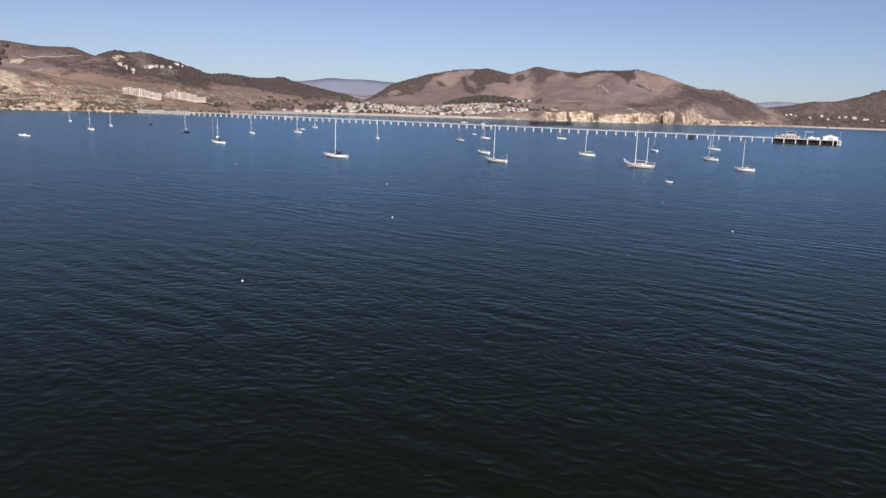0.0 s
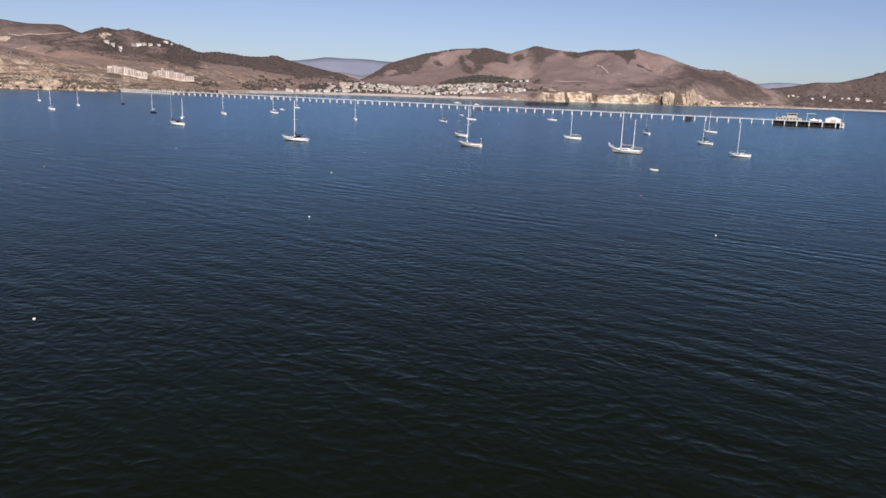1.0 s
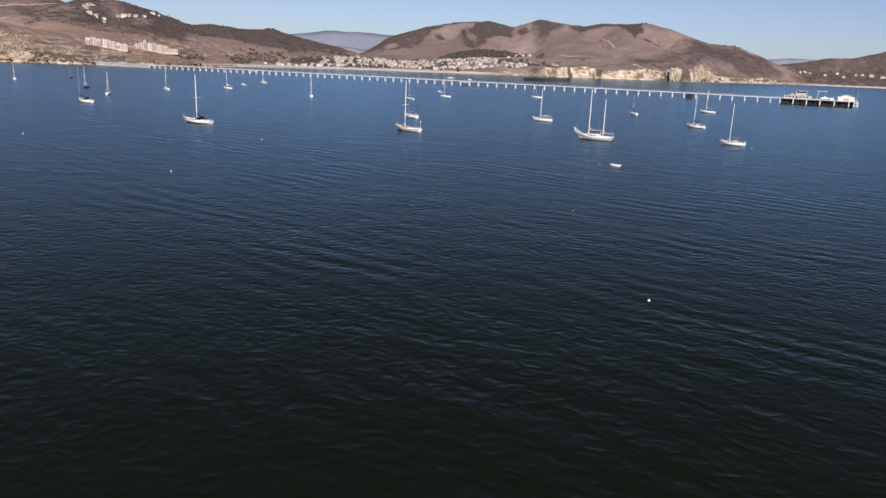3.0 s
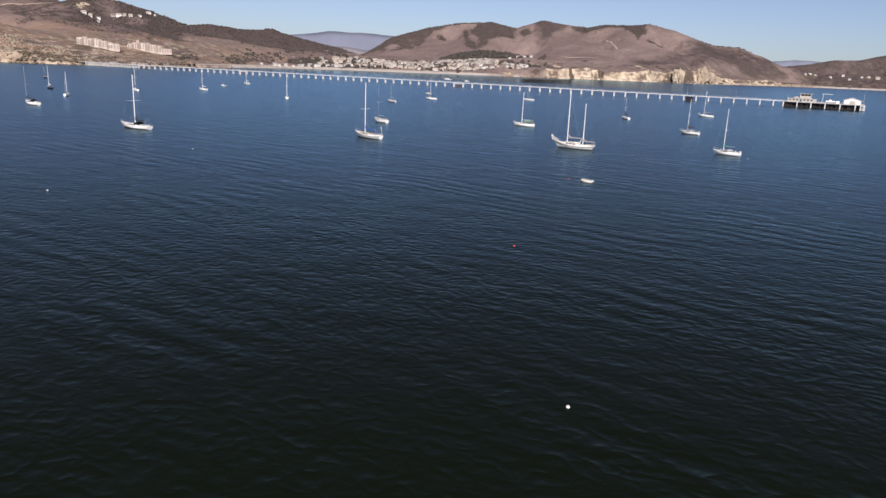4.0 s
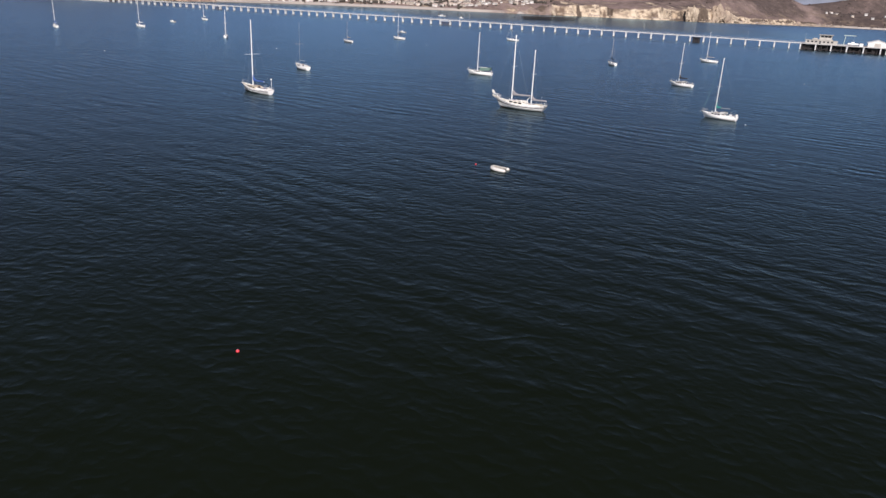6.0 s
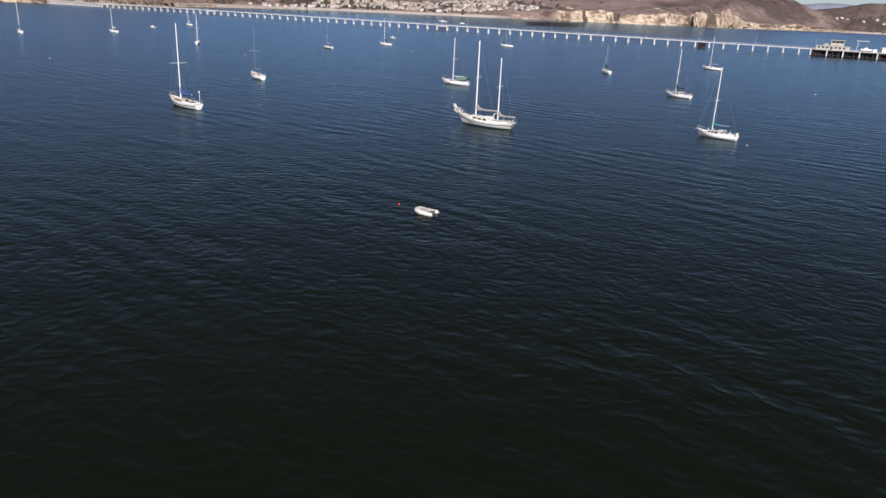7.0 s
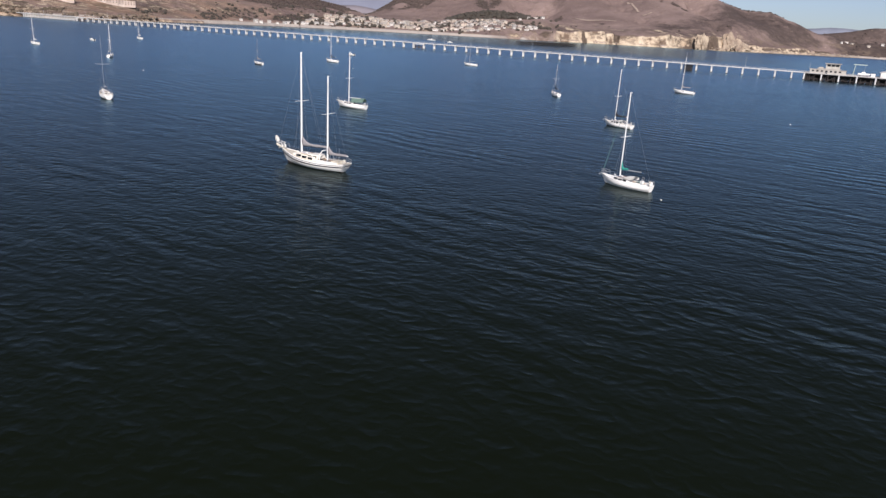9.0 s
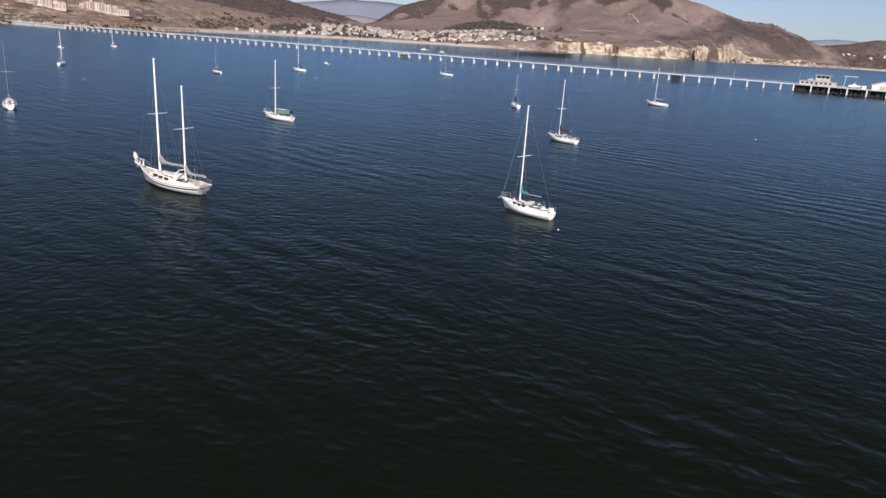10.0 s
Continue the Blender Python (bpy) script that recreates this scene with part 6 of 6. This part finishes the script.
sailboat(17.5, 400.2, 126, 10.6, 15.3, 2.0, "white sloop with thin grey mast and open cockpit", cover=None, spar=M_GREYSPAR, detail=2, mast_r=0.03, wire=0.4)
sailboat(202.0, 549.5, 140, 10.0, 15.6, 1.2, "white sloop with low grey cabin", cover=M_GREY, stripe=M_NAVY, detail=1, mast_r=0.11)
sailboat(140.3, 493.6, 104, 8.6, 11.5, 0.9, "small white sloop with dark canvas, stern on", cover=M_BLACK, spar=M_GREYSPAR, detail=1, mast_r=0.08)
sailboat(102.5, 672.0, 150, 9.6, 13.2, 0.8, "white sloop with thick furled jib", cover=None, spar=M_GREYSPAR, detail=1, mast_r=0.08, jib=M_SAIL)
sailboat(28.0, 616.0, 146, 9.4, 15.4, 0.8, "white sloop with black sail cover", cover=M_BLACK, detail=1, mast_r=0.11)
sailboat(5.5, 559.0, 140, 7.4, 11.6, 0.8, "small sloop, dark below and white above, with grey mast", hull=M_GEL, stripe=M_STRIPE, cover=M_GREY, spar=M_GREYSPAR, detail=1, mast_r=0.05, cove=3)
sailboat(-58.0, 543.0, 105, 8.4, 14.4, 0.8, "white sloop with bare boom", cover=M_SAIL, detail=1, mast_r=0.11)
sailboat(-146.0, 748.0, 140, 8.6, 13.0, 0.8, "white sloop with a dinghy at its stern", cover=M_SAIL, detail=1, mast_r=0.11)
sailboat(-132.5, 603.0, 146, 9.2, 15.2, 0.8, "white sloop with pale sail cover", cover=M_SAIL, detail=1, mast_r=0.11)
sailboat(-158.0, 554.5, 130, 8.8, 16.2, 0.8, "white sloop with dark blue sail cover", cover=M_BLUE, detail=1, mast_r=0.11)
sailboat(-158.6, 475.5, 106, 8.0, 12.6, 0.8, "white sloop with pale sail cover", cover=M_SAIL, detail=1, mast_r=0.1)
sailboat(-136.0, 408.2, 147, 11.4, 16.2, 4.4, "white yacht under a dark canvas cockpit cover", cover=M_BLACK, spar=M_GREYSPAR, detail=2, mast_r=0.075, dodger=M_BLACK, trunk=0.7)
sailboat(-202.5, 535.0, 140, 8.6, 13.6, 0.8, "dark-hulled sloop with white mast", hull=M_NAVY, cover=M_SAIL, detail=1, mast_r=0.1)
sailboat(-293.0, 683.0, 135, 7.6, 9.5, 0.8, "small dark-hulled sloop with black canvas", hull=M_NAVY, cover=M_BLACK, spar=M_GREYSPAR, detail=1, mast_r=0.07)
sailboat(-296.0, 610.0, 125, 8.2, 12.2, 0.8, "white sloop with pale sail cover", cover=M_SAIL, detail=1, mast_r=0.1)
sailboat(-269.6, 524.0, 140, 9.8, 15.0, 0.8, "white sloop with blue sail cover", cover=M_BLUE, detail=1, mast_r=0.1)
sailboat(-373.7, 688.0, 130, 8.6, 10.2, 0.8, "white sloop with pale sail cover", cover=M_SAIL, detail=1, mast_r=0.09)


def motorboat(x, y, heading, L, label, canopy=True, top=None):
    b = thing("motorboat", pose(x, y, 0, 0, 0, heading), label, "motorboat", "boats moored in the bay")
    bm, edge = hull_surface(L, L * 0.33, 0.5 + L * 0.05, L * 0.05, L * 0.10, 0.0, 0.9, False)
    h = part("hull", bm, [M_GEL, M_ANTI, M_NAVY], b, smooth=True)
    h.data.set_sharp_from_angle(angle=radians(40))
    bm = bmesh.new()
    rows = [[bm.verts.new((px, py * k * 0.97, pz - 0.08)) for k in (-1, 0, 1)] for px, py, pz in edge]
    for r0, r1 in zip(rows, rows[1:]):
        for k in range(2):
            bm.faces.new((r0[k], r0[k + 1], r1[k + 1], r1[k]))
    part("deck", bm, M_DECK if canopy else M_GEL, b)
    z = edge[5][2]
    if canopy:
        bm = bmesh.new()
        box(bm, -L * 0.12, L * 0.20, -L * 0.11, L * 0.11, z - 0.1, z + 1.5, 0.82, bevel=0.08)
        c = part("wheelhouse", bm, M_GEL, b)
        for s in (-1, 1):
            bm = bmesh.new()
            box(bm, -L * 0.08, L * 0.15, s * L * 0.105 - 0.04, s * L * 0.105 + 0.04, z + 0.7, z + 1.15)
            part("window", bm, M_GLASS, c)
    else:
        bm = bmesh.new()
        box(bm, -L * 0.06, L * 0.05, -0.4, 0.4, z - 0.12, z + 0.75, 0.85, bevel=0.05)
        c = part("console", bm, M_GEL, b)
        bm = bmesh.new()
        tube(bm, (L * 0.02, 0.3, z + 0.6), (-L * 0.01, 0.3, z + 2.6), 0.03, 0.02, n=6)
        part("aerial", bm, M_STEEL, c)
        for xx in (-L * 0.3, L * 0.2):
            bm = bmesh.new()
            box(bm, xx - 0.2, xx + 0.2, -L * 0.11, L * 0.11, z - 0.12, z + 0.12, bevel=0.03)
            part("thwart", bm, M_DECK, b)
    bm = bmesh.new()
    box(bm, -L / 2 - 0.4, -L / 2 + 0.05, -0.3, 0.3, 0.2, z + 0.5, 0.8, bevel=0.05)
    part("outboard_motor", bm, M_BLACK, b)
    bm = bmesh.new()
    sweep(bm, [(e[0], e[1], e[2] + 0.03) for e in edge], [0.05] * len(edge), n=5)
    sweep(bm, [(e[0], -e[1], e[2] + 0.03) for e in edge], [0.05] * len(edge), n=5)
    part("gunwale", bm, M_STEEL, b)
    return b


motorboat(21.0, 706.0, 135, 6.6, "small white open motorboat at its mooring", False)
motorboat(-145.0, 682.0, 140, 7.0, "low white open motorboat at its mooring", False)
motorboat(-251.7, 413.0, 168, 9.2, "long low white open runabout", False)
motorboat(20.0, 1340.0, 165, 14.0, "white motor cruiser beyond the pier")
motorboat(53.0, 1270.0, 170, 8.0, "small white motorboat beyond the pier")

# the inflatable dinghy
din = thing("inflatable_dinghy", pose(81.3, 262.9, -0.08, 0, 0, 155), "pale grey inflatable dinghy under a wrinkled boat cover", "dinghy")
bm = bmesh.new()
pts = [(-1.50, 0.80, 0.20), (-1.25, 0.78, 0.24), (0.2, 0.74, 0.27), (0.7, 0.62, 0.33), (1.08, 0.32, 0.39), (1.18, 0, 0.41), (1.08, -0.32, 0.39), (0.7, -0.62, 0.33), (0.2, -0.74, 0.27), (-1.25, -0.78, 0.24), (-1.50, -0.80, 0.20)]
sweep(bm, pts, [0.08, 0.25, 0.26, 0.26, 0.26, 0.26, 0.26, 0.26, 0.26, 0.25, 0.08], n=12)
part("tube", bm, M_RUB, din, smooth=True)
# dark discs paint the shaded holes in the tube ends
for side in (-1, 1):
    bm = bmesh.new()
    tube(bm, (-1.44, side * 0.795, 0.21), (-1.56, side * 0.80, 0.20), 0.15, 0.11, n=12)
    part("end_cap", bm, M_RUBFLOOR, din, "end cap darkened for the hole in the tube end")
bm = bmesh.new()
box(bm, -1.05, 0.9, -0.55, 0.55, 0.06, 0.14)
part("floor", bm, M_RUBFLOOR, din)
bm = bmesh.new()
box(bm, -1.08, -1.02, -0.56, 0.56, 0.08, 0.52)
part("transom", bm, M_RUBFLOOR, din)
# cloth cover from the bow to aft of amidships, sagging and creased between the tubes
bm = bmesh.new()
rows = []
for i in range(15):
    u = i / 14
    xx = -0.75 + u * 2.15
    w = 1.02 * math.sqrt(max(0.02, 1 - max(0, (xx - 0.1) / 1.34) ** 2.2))
    row = []
    for j in range(17):
        v = -1 + j / 8
        rim = 0.55 + 0.14 * u
        zz = rim - 0.10 * (1 - v * v) * (1 - u) - 0.34 * max(0, abs(v) - 0.72) / 0.28 - 0.30 * max(0, u - 0.88) / 0.12
        zz += 0.06 * math.sin(9 * xx + 5 * v) * math.cos(7 * v - 4 * xx) + 0.035 * math.sin(17 * v + 6 * xx)
        row.append(bm.verts.new((xx + 0.05 * math.sin(6 * v), v * w, zz)))
    rows.append(row)
for r0, r1 in zip(rows, rows[1:]):
    for j in range(16):
        bm.faces.new((r0[j], r0[j + 1], r1[j + 1], r1[j]))
bmesh.ops.recalc_face_normals(bm, faces=bm.faces)
bmesh.ops.solidify(bm, geom=bm.faces[:], thickness=0.012)
# the cloth's dark second tone paints shade for the creases
part("boat_cover", bm, mat("cover_cloth", (0.62, 0.60, 0.54), 0.9, other=(0.30, 0.285, 0.25), scale=4), din, smooth=True)
bm = bmesh.new()
sweep(bm, [(-0.9, 0.4, 0.5), (-0.2, 0.35, 0.62), (0.6, 0.2, 0.66)], [0.03] * 3, n=6)
part("oar", bm, M_TEAK, din)


def buoy(x, y, r, material, label, group):
    b = thing("mooring_buoy", pose(x, y, 0), label, "buoy", group)
    bm = bmesh.new()
    bmesh.ops.create_uvsphere(bm, u_segments=16, v_segments=10, radius=r)
    for v in bm.verts:
        v.co.z = v.co.z * 0.9 + r * 0.35
    part("float", bm, material, b, smooth=True)
    bm = bmesh.new()
    tube(bm, (0, 0, r * 1.15), (0, 0, r * 1.5), r * 0.16, r * 0.12, n=8)
    part("pick_up_eye", bm, M_STEEL, b)


for x, y, r in ((61.5, 151.0, 0.21), (-28.1, 92.7, 0.2), (142.2, 326.2, 0.15), (-20.5, 223.0, 0.2), (-12.8, 154.0, 0.22), (-66.0, 428.5, 0.22), (48.5, 571.0, 0.25), (208.3, 446.5, 0.18), (-14.8, 486.3, 0.22), (-85.7, 277.7, 0.2), (-19.4, 288.0, 0.14)):
    buoy(x, y, r * 0.75, M_BUOY, "white round mooring buoy floating on the water", "white mooring buoys")
for x, y, r in ((60.6, 199.5, 0.18), (77.7, 266.0, 0.17), (-95.6, 212.0, 0.2)):
    buoy(x, y, r * 0.75, M_RED, "red round mooring buoy floating on the water", "red mooring buoys")
